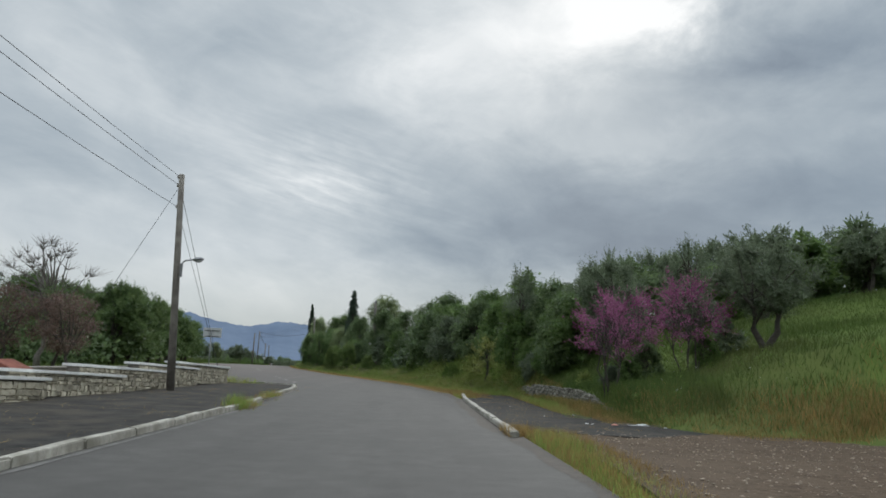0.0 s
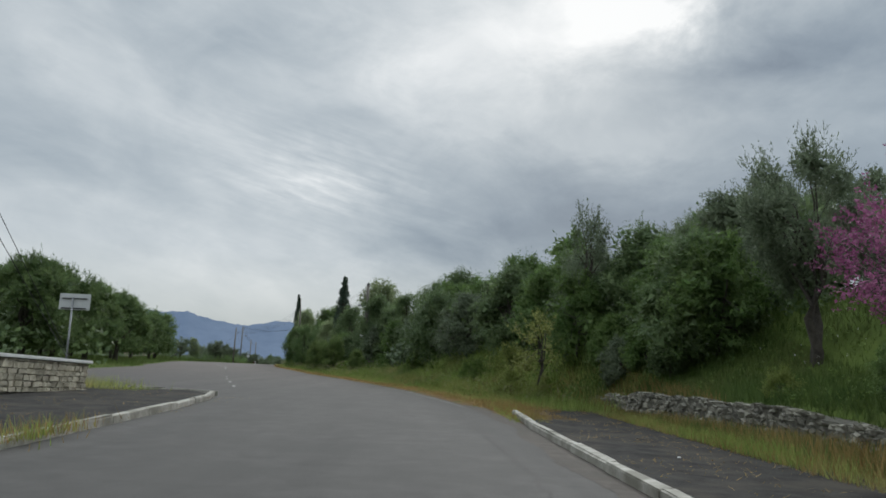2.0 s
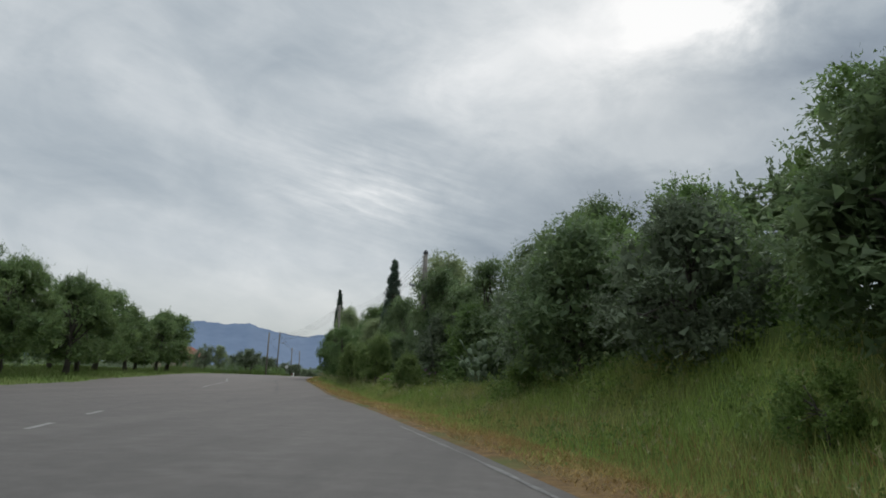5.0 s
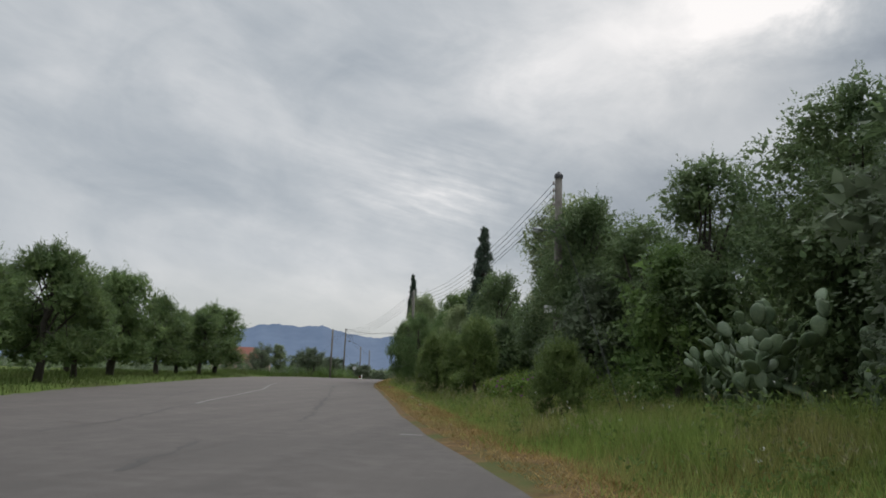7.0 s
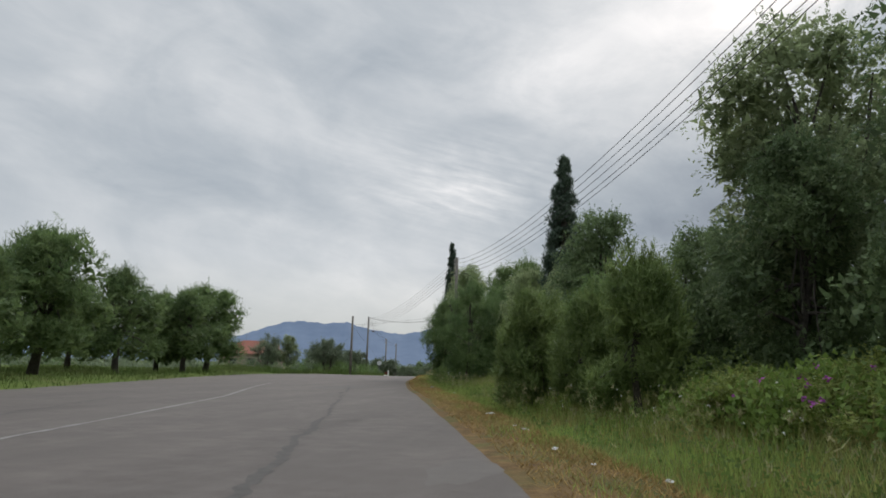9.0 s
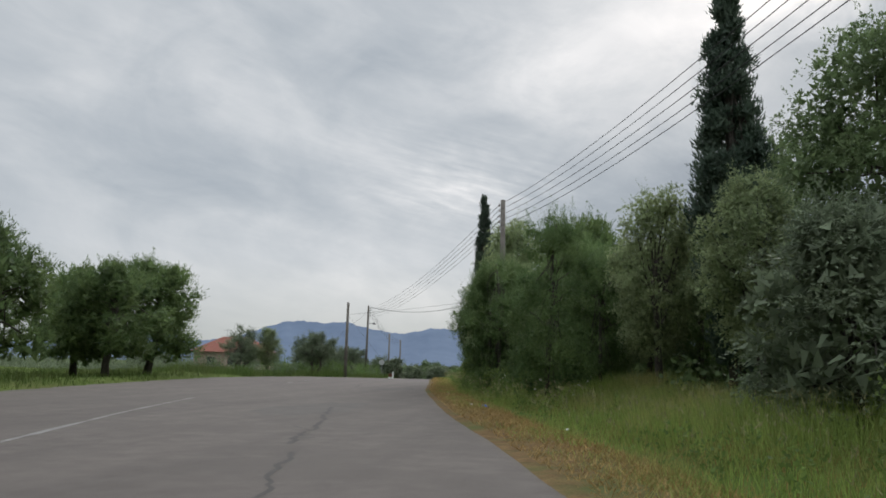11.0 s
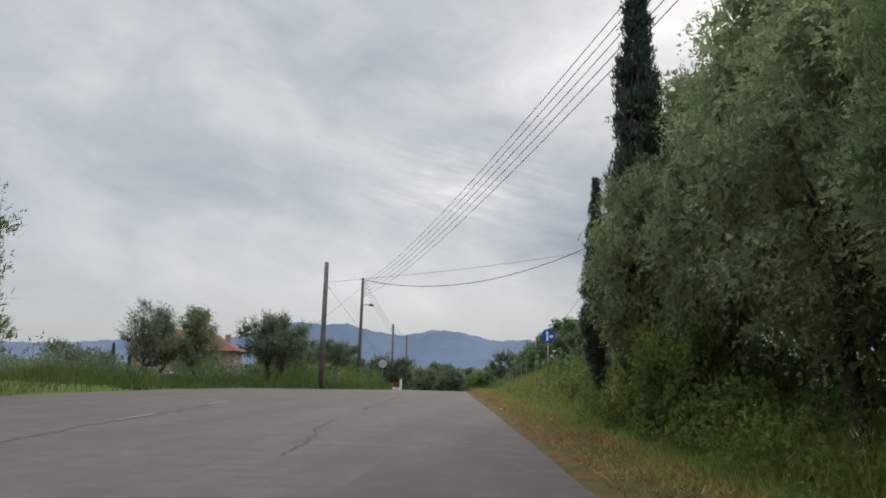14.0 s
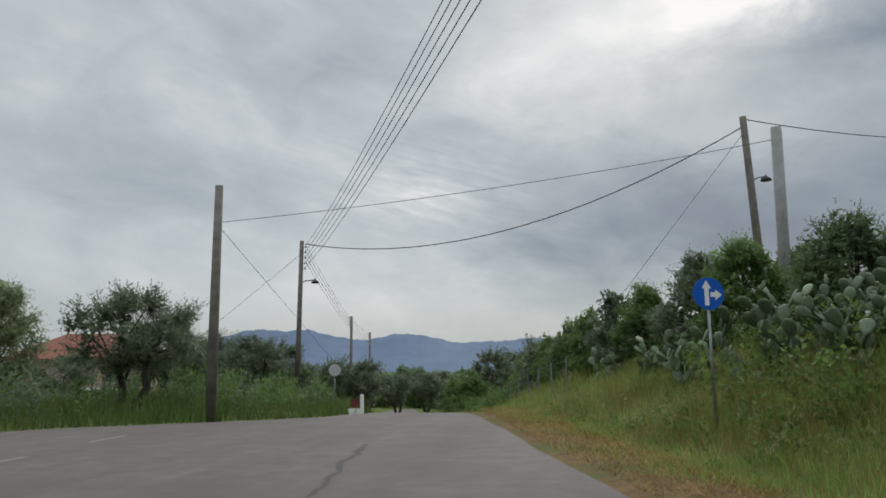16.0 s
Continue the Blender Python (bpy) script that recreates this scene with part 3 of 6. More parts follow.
def shoots(rng, cs, rs, n, per, length, ln, wd, up=0.8, top=0.0):
    """Leafy sprays standing out of the crown, each a short twig's worth of leaves."""
    cs, rs = np.asarray(cs, float), np.asarray(rs, float)
    mid = cs.mean(0)
    lift = (cs[:, 2] - cs[:, 2].min()) / (np.ptp(cs[:, 2]) + 1e-6)
    w = 0.35 + lift ** 2 * (1 + top)
    k = rng.choice(len(cs), n, p=w / w.sum())
    out = cs[k] - mid
    out[:, 2] *= 0.4
    out /= np.linalg.norm(out, axis=1)[:, None] + 0.3
    way = out * 0.8 + rng.normal(size=(n, 3)) * 0.35
    way[:, 2] += up
    way /= np.linalg.norm(way, axis=1)[:, None]
    start = cs[k] + way * rs[k][:, None] * 0.55
    reach = length * rng.uniform(0.5, 1.4, n)
    i = np.repeat(np.arange(n), per)
    m = len(i)
    u = rng.random(m)
    p = start[i] + way[i] * (u * reach[i])[:, None] + rng.normal(size=(m, 3)) * (0.10 * reach[i] * (1.15 - u))[:, None]
    d = way[i] * 0.7 + rng.normal(size=(m, 3)) * 0.55
    d /= np.linalg.norm(d, axis=1)[:, None]
    face = out[i] + rng.normal(size=(m, 3)) * 0.5
    face[:, 2] += 0.95
    side = np.cross(d, face)
    side /= np.linalg.norm(side, axis=1)[:, None] + 1e-9
    le, wi = ln * rng.uniform(0.6, 1.3, m)[:, None], wd * rng.uniform(0.7, 1.3, m)[:, None]
    V = np.stack([p - d * le * 0.4 + side * wi * 0.3, p - d * le * 0.1 - side * wi * 0.5, p + d * le * 0.6], 1).reshape(-1, 3)
    return V, np.arange(m)[:, None] * 3 + np.array([[0, 1, 2]])


def sprays(rng, lobes, radii, n, per, reach, ln, wd, flat=0.85, rise=0.35, tuft=False):
    """Leafy twigs on the upper and outer sides of rounded boughs: each a small drooping fan of leaves, or, for a pine, a tuft of needles."""
    c, r = np.asarray(lobes, float), np.asarray(radii, float)
    k = rng.choice(len(c), n, p=r ** 2 / (r ** 2).sum())
    v = rng.normal(size=(n, 3))
    v[:, 2] += rise * 1.6
    v /= np.linalg.norm(v, axis=1)[:, None]
    mid = c.mean(0)
    out = c[k] - mid
    out[:, 2] *= 0.3
    v += 0.45 * out / (np.linalg.norm(out, axis=1)[:, None] + 0.5)
    v /= np.linalg.norm(v, axis=1)[:, None]
    at = c[k] + v * (r[k] * rng.uniform(0.62, 1.12, n))[:, None] * np.array([1, 1, flat])
    face = v * 0.55 + rng.normal(size=(n, 3)) * 0.22
    face[:, 2] += 0.9
    face /= np.linalg.norm(face, axis=1)[:, None]
    i = np.repeat(np.arange(n), per)
    m = len(i)
    size = (reach * rng.uniform(0.5, 1.35, n))[i]
    a = rng.normal(size=(m, 3))
    a -= face[i] * (a * face[i]).sum(1)[:, None]
    a /= np.linalg.norm(a, axis=1)[:, None] + 1e-9
    rho = np.sqrt(rng.random(m))
    if tuft:
        p = at[i] + rng.normal(size=(m, 3)) * (size * 0.28)[:, None]
        d = v[i] * 0.55 + rng.normal(size=(m, 3)) * 0.5
        d[:, 2] += 0.55
    else:
        p = at[i] + a * (rho * size)[:, None] - face[i] * (0.35 * rho ** 2 * size)[:, None] + rng.normal(size=(m, 3)) * (0.07 * size)[:, None]
        d = a + v[i] * 0.35 + rng.normal(size=(m, 3)) * 0.45
    d /= np.linalg.norm(d, axis=1)[:, None]
    side = np.cross(d, face[i] + rng.normal(size=(m, 3)) * 0.35)
    side /= np.linalg.norm(side, axis=1)[:, None] + 1e-9
    le, wi = ln * rng.uniform(0.6, 1.35, m)[:, None], wd * rng.uniform(0.7, 1.3, m)[:, None]
    V = np.stack([p - d * le * 0.4 + side * wi * 0.35, p - d * le * 0.05 - side * wi * 0.6, p + d * le * 0.6], 1).reshape(-1, 3)
    return V, np.arange(m)[:, None] * 3 + np.array([[0, 1, 2]])


PLANTS = {}


def plant_meshes(kind, v):
    """Trunk and crown of one variant; height about 1 unit = 1 m at the sizes given here."""
    if (kind, v) in PLANTS:
        return PLANTS[kind, v]
    rng = np.random.default_rng(1000 + 17 * v + sum(map(ord, kind)))
    lo = kind.endswith("_far")
    kind_ = kind[:-4] if lo else kind
    q, big = (0.26, 1.85) if lo else (1.0, 1.0)      # plants far from the road carry fewer, larger leaves

    def sh(c, r, n, per, length, ln, wd, up=0.8, top=0.0):
        return shoots(rng, c, r, int(n * (0.35 if lo else 1)), per, length, ln * big, wd * big, up, top)

    def sp(c, r, n, per, reach, ln, wd, flat=0.85, rise=0.35, tuft=False):
        return sprays(rng, c, r, int(n * (0.5 if lo else 1)), int(per * (0.5 if lo else 1)), reach, ln * big, wd * big, flat, rise, tuft)

    def lv(c, r, n, ln, wd, up=0.25, shell=0.5, needle=False):
        return leaf_quads(rng, c, r, int(n * q), ln * big, wd * big, up, shell, needle=needle)

    if kind_ == "pine":                    # 8 m, spreading rounded pine on a bare trunk
        cs, rs = clumps(rng, 64, 2.9, 1.5, 7.2, 0.86, "dome")
        tr = limbs(rng, (0, 0, -0.3), (rng.normal() * 0.4, rng.normal() * 0.4, 6.2), 0.17, [cs[i] for i in range(0, 64, 3)], 0.16)
        sets = [sp(cs, [x * 1.12 for x in rs], 900, 22, 0.46, 0.26, 0.052, 0.85, 0.3, True), sh(cs, rs, 170, 14, 0.7, 0.22, 0.04, 1.1, 2), sh(cs, [x * 0.7 for x in rs], 40, 36, 1.1, 0.22, 0.034, 4.0, 8), lv(cs, [x * 0.85 for x in rs], 2600, 0.5, 0.28, 0.2, 0.1, True)]
        crown = leaf_mesh("crown", sets, PINE)
    elif kind_ == "young_pine":            # 3.6 m, full to the ground, soft and light
        cs, rs = clumps(rng, 40, 1.15, 0.45, 3.15, 0.40, "dome")
        tr = limbs(rng, (0, 0, -0.2), (0.1, 0.05, 3.2), 0.065, [cs[i] for i in range(0, 40, 2)], 0.07)
        sets = [lv(cs, rs, 13000, 0.2, 0.026, 1.0, 0.3, True), sh(cs, rs, 150, 18, 0.42, 0.17, 0.022, 1.3, 1), lv(cs, [x * 0.6 for x in rs], 800, 0.3, 0.2, 0.3, 0.1, True)]
        crown = leaf_mesh("crown", sets, YOUNG_PINE)
    elif kind_ == "tall_pine":             # 8 m, open, upright shoots
        cs, rs = clumps(rng, 90, 2.0, 0.7, 7.3, 0.56, "column")
        tr = limbs(rng, (0, 0, -0.3), (0.2, -0.1, 7.4), 0.09, [(cs[i][0] * 0.7, cs[i][1] * 0.7, cs[i][2]) for i in range(0, 90, 4)], 0.12, 7, 0.012)
        sets = [sp(cs, [x * 1.15 for x in rs], 1300, 22, 0.32, 0.14, 0.024, 0.85, 0.3, True), sh(cs, rs, 300, 24, 0.85, 0.115, 0.016, 1.4, 2), sh(cs, [x * 0.6 for x in rs], 16, 130, 0.95, 0.12, 0.02, 4.0, 14), lv(cs, [x * 0.6 for x in rs], 5200, 0.20, 0.10, 0.2, 0.1, True)]
        crown = leaf_mesh("crown", sets, SOFT_PINE)
    elif kind_ == "olive":                 # 4.6 m, gnarled forked trunk, airy silver crown
        cs, rs = clumps(rng, 44, 1.9, 1.75, 4.3, 0.50, "round")
        tr = welded([limbs(rng, (0, 0, -0.3), (1.0, 0.3, 2.5), 0.125, [cs[i] for i in range(0, 44, 4)], 0.13), limbs(rng, (-0.05, 0, -0.3), (-0.85, -0.3, 2.5), 0.12, [cs[i] for i in range(2, 44, 4)], 0.13)])
        sets = [lv(cs, rs, 10500, 0.13, 0.045, 0.3, 0.35, True), sh(cs, rs, 300, 12, 0.5, 0.13, 0.036, 0.9), lv(cs, [x * 0.6 for x in rs], 900, 0.3, 0.2, 0.2, 0.1, True)]
        crown = leaf_mesh("crown", sets, OLIVE)
    elif kind_ in ("oak", "holm"):                   # 9 m, tall broad crown of small leaves on rounded boughs
        cs, rs = clumps(rng, 76, 2.3, 2.1 if kind_ == "holm" else 0.9, 8.3, 0.88, "round")
        tr = limbs(rng, (0, 0, -0.4), (0.3, -0.2, 6.0), 0.19, [cs[i] for i in range(0, 76, 3)], 0.2)
        sets = [sp(cs, rs, 1020, 22, 0.38, 0.115, 0.070, 0.9, 0.2), sh(cs, rs, 150, 13, 0.6, 0.10, 0.06, 0.8), lv(cs, [x * 0.8 for x in rs], 5600, 0.25, 0.17, 0.2, 0.1, True)]
        crown = leaf_mesh("crown", sets, HOLM if kind_ == "holm" else OAK)
    elif kind_ == "bush":                  # 4.5 m, dense from the ground
        cs, rs = clumps(rng, 52, 1.95, 0.3, 3.9, 0.68, "bush")
        tr = limbs(rng, (0, 0, -0.3), (0.1, 0, 2.6), 0.10, [cs[i] for i in range(0, 52, 3)], 0.14)
        sets = [sp(cs, rs, 620, 20, 0.34, 0.105, 0.066, 0.9, 0.2), sh(cs, rs, 130, 12, 0.5, 0.09, 0.055, 0.9), lv(cs, [x * 0.8 for x in rs], 2400, 0.30, 0.2, 0.2, 0.1, True)]
        crown = leaf_mesh("crown", sets, (BROAD, OAK, BROAD, OLIVE)[v % 4])
    elif kind_ in ("bright_bush", "fresh_bush"):           # 1.6 m, loose, light green
        cs, rs = clumps(rng, 30, 1.0, 0.2, 1.4, 0.28, "bush")
        tr = limbs(rng, (0, 0, -0.2), (0.05, 0, 0.9), 0.035, [cs[i] for i in range(0, 30, 2)], 0.07)
        crown = leaf_mesh_mixed("crown", [lv(cs, rs, 4200, 0.085, 0.06, 0.3, 0.3), sh(cs, rs, 130, 13, 0.42, 0.08, 0.055, 0.9)], FRESH if kind_ == "fresh_bush" else LIGHT)
    elif kind_ == "wispy":                 # 4 m, thin upright crown, sky between the leaves
        cs, rs = clumps(rng, 34, 1.0, 1.3, 4.0, 0.30, "round")
        tr = limbs(rng, (0, 0, -0.3), (0.1, 0, 3.4), 0.06, cs[::1], 0.12, 5, 0.008)
        crown = leaf_mesh("crown", [lv(cs, [x * 1.25 for x in rs], 6500, 0.09, 0.04, 0.7, 0.1, True), sh(cs, rs, 220, 16, 0.5, 0.09, 0.035, 1.0)], OLIVE)
    elif kind_ == "sapling":               # 2.9 m, slim stem, light leaves
        cs, rs = clumps(rng, 22, 0.62, 0.9, 2.8, 0.2, "round")
        tr = limbs(rng, (0, 0, -0.2), (0.05, 0, 2.3), 0.03, cs, 0.07, 5, 0.006)
        crown = leaf_mesh_mixed("crown", [lv(cs, rs, 1000, 0.075, 0.06, 0.3, 0.1), sh(cs, rs, 90, 10, 0.4, 0.075, 0.055, 0.5)], YOUNG_LEAF)
    elif kind_ == "cypress":               # 12 m, narrow flame
        cs, rs = [], []
        for i in range(150):
            u = (i + rng.random()) / 150
            w = 0.80 * (min(1, u / 0.30) * 0.62 + 0.38) * (1 - max(0, u - 0.40) / 0.62) ** 0.75
            a = rng.uniform(0, 6.283)
            cs.append((math.cos(a) * w * 0.66, math.sin(a) * w * 0.66, 0.7 + u * 11.0))
            rs.append((0.16 + 0.26 * w) * rng.uniform(0.75, 1.25))
        tr = limbs(rng, (0, 0, -0.3), (0, 0, 11.0), 0.14, [cs[i] for i in range(0, 130, 8)], 0.03)
        sets = [lv(cs, rs, 17000, 0.17, 0.045, 2.2, 0.5, True), lv(cs, [x * 0.7 for x in rs], 3600, 0.3, 0.13, 1.5, 0.1, True)]
        crown = leaf_mesh("crown", sets, CYPRESS)
    elif kind_ == "redbud":                # 3.6 m, several slim stems, blossom along the twigs
        cs, rs = clumps(rng, 54, 1.45, 1.3, 3.3, 0.2, "round")
        st = []
        for k in range(5):
            a = k * 1.26 + rng.random()
            st.append(limbs(rng, (0.18 * math.cos(a), 0.18 * math.sin(a), -0.3), (0.75 * math.cos(a), 0.75 * math.sin(a), 2.5), 0.024, [cs[i] for i in range(k, 54, 5)], 0.11, 6, 0.005))
        tr = welded(st)
        crown = leaf_mesh_mixed("crown", [lv(cs, rs, 1500, 0.075, 0.058, 0.3, 0.15), sh(cs, rs, 190, 15, 0.55, 0.07, 0.055, 0.45)], BLOSSOM)
    elif kind_ == "bare":                  # 7 m, leafless twigs with a few leaves
        cs, rs = clumps(rng, 60, 2.9, 3.0, 7.2, 0.5, "round")
        tr = limbs(rng, (0, 0, -0.3), (0.2, 0, 4.2), 0.15, cs, 0.22, 6, 0.01)
        extra = [tube([c, (c[0] * 1.12 + rng.normal() * 0.3, c[1] * 1.12 + rng.normal() * 0.3, c[2] + rng.uniform(0.1, 0.7))], [0.014, 0.005], 3, False) for c in cs for _ in range(18)]
        tr = welded([tr] + extra)
        crown = leaf_mesh("crown", [lv(cs[:26], rs[:26], 2200, 0.14, 0.07, 0.3, 0.2)], OAK)
    else:                                  # "reddish": 4.4 m, thin crown of dull red buds
        cs, rs = clumps(rng, 46, 1.5, 1.2, 4.2, 0.40, "round")
        tr = limbs(rng, (0, 0, -0.3), (0.1, 0, 2.8), 0.08, cs[::2], 0.14, 6, 0.008)
        crown = leaf_mesh("crown", [lv(cs, rs, 4200, 0.11, 0.06, 0.3, 0.15)], DULL_RED)
    trunk = mesh_from("trunk", tr[0], tr[1], PALE_BARK if kind_ == "bare" else BARK, True)
    PLANTS[kind, v] = (trunk, crown)
    return trunk, crown


NAMES = {"sapling": ("redbud_sapling", "slim sapling with yellow-green leaves on the bank", "sapling", "", 2.9), "pine": ("pine_tree", "rounded dark green pine on a bare trunk", "pine tree", "roadside pines", 8.0),
         "young_pine": ("young_pine", "soft yellow-green young pine full to the grass", "pine sapling", "young pines", 3.6),
         "tall_pine": ("tall_pine", "tall open pine with upright pale shoots", "pine tree", "tall pines", 8.0),
         "olive": ("olive_tree", "grey-green olive tree with a gnarled forked trunk", "olive tree", "olive trees", 4.6),
         "oak": ("evergreen_oak", "tall dark evergreen oak with a lobed leafy crown", "oak tree", "evergreen oaks", 9.0),
         "holm": ("holm_oak", "grey-green holm oak with a dense leafy crown", "oak tree", "holm oaks", 9.0),
         "bush": ("bush", "dense leafy green bush on the grassy bank", "bush", "bushes on the bank", 4.5),
         "bright_bush": ("bright_bush", "loose light green bush in the tall grass", "bush", "light green bushes", 1.6),
         "fresh_bush": ("fresh_bush", "yellow-green leafy shrub on the grassy bank", "bush", "yellow-green shrubs", 1.6),
         "wispy": ("thin_tree", "thin wispy tree standing above the bushes", "tree", "thin trees", 4.0),
         "cypress": ("cypress_tree", "narrow dark green cypress tree", "cypress", "cypresses", 12.0),
         "redbud": ("redbud_tree", "redbud tree with magenta blossom on slim stems", "blossom tree", "redbuds", 3.6),
         "bare": ("bare_tree", "half-bare tree with pale spreading twigs", "tree", "", 7.2),
         "reddish": ("budding_tree", "thin tree with dull red buds", "tree", "budding trees", 4.4)}
COUNT = {}


def plant(kind, x, y, h, wide=1.0, z=None, variants=3, label=""):
    """One plant of height h at (x, y) on the land."""
    k = COUNT.get(kind, 0)
    COUNT[kind] = k + 1
    name, lab, cat, group, own = NAMES[kind[:-4] if kind.endswith("_far") else kind]
    tr, cr = plant_meshes(kind, k % variants)
    s = h / own
    m = pose(x, y, gz(x, y) if z is None else z, 0, 0, (k * 137.5) % 360) @ Matrix.Diagonal((s * wide, s * wide, s, 1))
    t = thing(name, m, label or lab, cat, group)
    part("trunk", tr, t)
    part("crown", cr, t)
    return t


def by_road(y, d):
    """The point d metres outside the carriageway's outer edge."""
    return float(edge_x(y)) + d / 0.96, y


# outer bank, in the order of the drive
plant("redbud", 6.8, 26.4, 3.5, 0.92)
plant("redbud", 9.3, 25.4, 3.4, 1.1)
plant("redbud", 8.6, 29.5, 3.4, 1.0)
plant("olive", 11.95, 25.2, 3.7, 1.12, label="old olive tree with a dark forked trunk on the green slope")
for x, y, h in ((17, 36, 4.4), (21, 30, 3.6), (14, 44, 4.6), (19, 46, 4.8), (25, 40, 3.8), (29, 32, 5), (28, 48, 5), (33, 40, 5), (13.5, 52, 4.8), (20, 56, 5)):
    plant("olive_far" if x > 16 else "olive", x, y, h, 1.15)
for y, d, h in ((36.4, 5.9, 3.5), (37.2, 5.6, 3.9), (44.4, 5.0, 3.3), (38.5, 7.4, 4.0), (40.5, 6.5, 3.5), (43.5, 7.0, 4.0), (48.6, 5.3, 3.6), (47.2, 6.6, 3.6), (49.5, 6.8, 3.9), (52.5, 5.2, 4.5), (55.5, 7.0, 4.7), (58.5, 5.2, 3.9), (53.5, 8.6, 4.5),
                (61.5, 7.0, 4.5), (64.5, 5.4, 5.0), (67.5, 7.0, 5.6), (70.8, 7.4, 5.6), (41, 10.5, 4.6), (46, 11, 4.6), (52, 11, 4.0), (58, 11, 5.8), (64, 11, 5.4), (70, 11, 6.2), (28.2, 5.4, 1.4), (27.0, 6.0, 1.5), (26.2, 5.2, 1.1), (27.4, 4.9, 0.9), (25.8, 7.6, 1.3), (26.8, 8.8, 1.4), (37.4, 5.0, 1.6), (39.2, 5.2, 1.8), (40.6, 5.0, 1.7), (42.2, 5.3, 1.9)):
    plant("bush_far" if d > 8 else "bush", *by_road(y, d), h, 1.0, variants=4)
for x, y, h in ((22, 42, 4.6), (26, 42, 4.8), (30, 42, 4.8), (35, 40, 5), (27, 36, 3.6), (32, 34, 4.6), (37, 33, 4.8), (19, 44, 4.6), (41, 38, 5), (16, 47, 4.6), (42, 30, 5), (46, 36, 5), (24, 47, 4), (27, 48, 4), (31, 46, 4), (34, 49, 4), (38, 46, 4), (29, 52, 5), (37, 53, 5)):
    plant("bush_far", x, y, h, 1.15, variants=4)
plant("wispy", 5.9, 44.4, 4.9, 0.75)
plant("olive", 8.7, 33.2, 5.0, 0.8, label="airy grey-green tree on the slope behind the redbud")
plant("wispy", 12.3, 33.5, 4.2, 1.1)
plant("sapling", 3.65, 41.8, 3.0, 1.25)
for y, d, h in ((48.2, 3.6, 1.3), (44.9, 2.7, 1.15), (52, 3.3, 1.1), (43.6, 3.3, 0.8), (41.6, 2.6, 0.7), (31.5, 4.8, 0.6), (66, 4.2, 1.2)):
    plant("fresh_bush" if y < 50 else "bright_bush", *by_road(y, d), h)
# past the bend
for y, d, h in ((88.4, 4.6, 0.75), (90.0, 4.4, 0.8), (91.6, 5.0, 0.8), (86.6, 4.8, 0.75), (87.4, 6.0, 0.9), (89.4, 6.2, 0.95)):
    plant("fresh_bush", *by_road(y, d), h, 1.9, label="low lime-green bramble thicket in the tall grass")
plant("bright_bush", *by_road(102.5, 4.4), 1.5, 1.1)
plant("oak", *by_road(94.2, 7.4), 6.2, 0.9)
plant("oak", *by_road(98.2, 9.4), 8.4, 0.95)
for y, d, h, w in ((73.5, 9.6, 7.4, 1.0), (70.5, 8.8, 7.0, 1.0), (76.6, 8.8, 7.1, 1.05), (79.8, 7.8, 6.6, 1.05), (83.5, 7.4, 5.7, 1.25), (80, 11, 7.2, 1.0), (88, 6.9, 6.9, 0.9), (85.6, 6.4, 7.2, 0.85), (92, 9.0, 6.6, 0.9), (96.3, 8.6, 9.8, 0.95), (101, 8.0, 5.4, 0.9), (104, 10.5, 6.0, 1.0), (110, 8.0, 8.0, 0.85), (114, 7.4, 5.8, 0.85), (117.4, 6.2, 6.3, 0.8),
                   (118, 9.5, 8.0, 0.9)):
    plant("oak_far" if d > 8.8 and y != 92 else "holm" if 112 < y < 118 or y == 96.3 else "oak", *by_road(y, d), h, w)
for y, d, h in ((76, 9.6, 4.6), (80, 6.8, 4.2), (84, 6.2, 4.2), (88, 9.5, 4.4), (99, 6.0, 3.8), (104, 6.2, 4.2), (107.5, 5.6, 4.0)):
    plant("bush", *by_road(y, d), h, 0.95, variants=4)
for y in range(74, 138, 4):
    plant("bush_far", *by_road(y + (y * 7 % 3), 12.5 + (y * 5 % 4)), 4.6 + (y * 3 % 5) * 0.25, 1.25, variants=4)
for y, d, h in ((78.1, 3.3, 2.2), (93.2, 3.8, 3.6), (97, 2.4, 3.3), (95.2, 3.4, 3.0), (100, 3.3, 3.4)):
    plant("young_pine", *by_road(y, d), h, 1.05)
for y, d, h, w in ((117.1, 3.05, 6.0, 0.98), (120.5, 5.4, 4.9, 1.1), (126.0, 2.8, 5.9, 1.15), (123.4, 6.6, 5.4, 1.25), (127.5, 6.6, 6.5, 1.25), (124.5, 9.4, 6.0, 1.2), (130.5, 6.4, 6.8, 1.0), (120.5, 8.6, 5.8, 1.2)):
    plant("tall_pine", *by_road(y, d), h, w)
plant("cypress", -11.1, 116.2, 12.3, 1.45)
plant("cypress", -21.14, 139.9, 12.1, 0.98)
plant("cypress", -22.05, 144.5, 7.3, 1.0)
plant("holm", -20.8, 143.6, 6.9, 0.55)
plant("holm", -20.9, 139.2, 6.2, 0.62)
for y, d, h, w in ((135.8, 3.4, 7.0, 0.6), (128.4, 3.3, 6.2, 0.95), (131.4, 3.3, 6.3, 0.85), (134.5, 4.3, 9.1, 0.8), (138.6, 2.7, 5.9, 0.70), (133, 7.2, 6.8, 0.9), (139.9, 4.6, 8.6, 0.78), (141.6, 4.3, 6.2, 0.72), (143, 8.0, 7.0, 0.85), (137, 9.0, 7.6, 0.9)):
    plant("holm", *by_road(y, d), h, w)
plant("pine", *by_road(139.0, 8.6), 9.4, 0.95)
plant("fresh_bush", -21.1, 138.2, 2.3, 0.7)
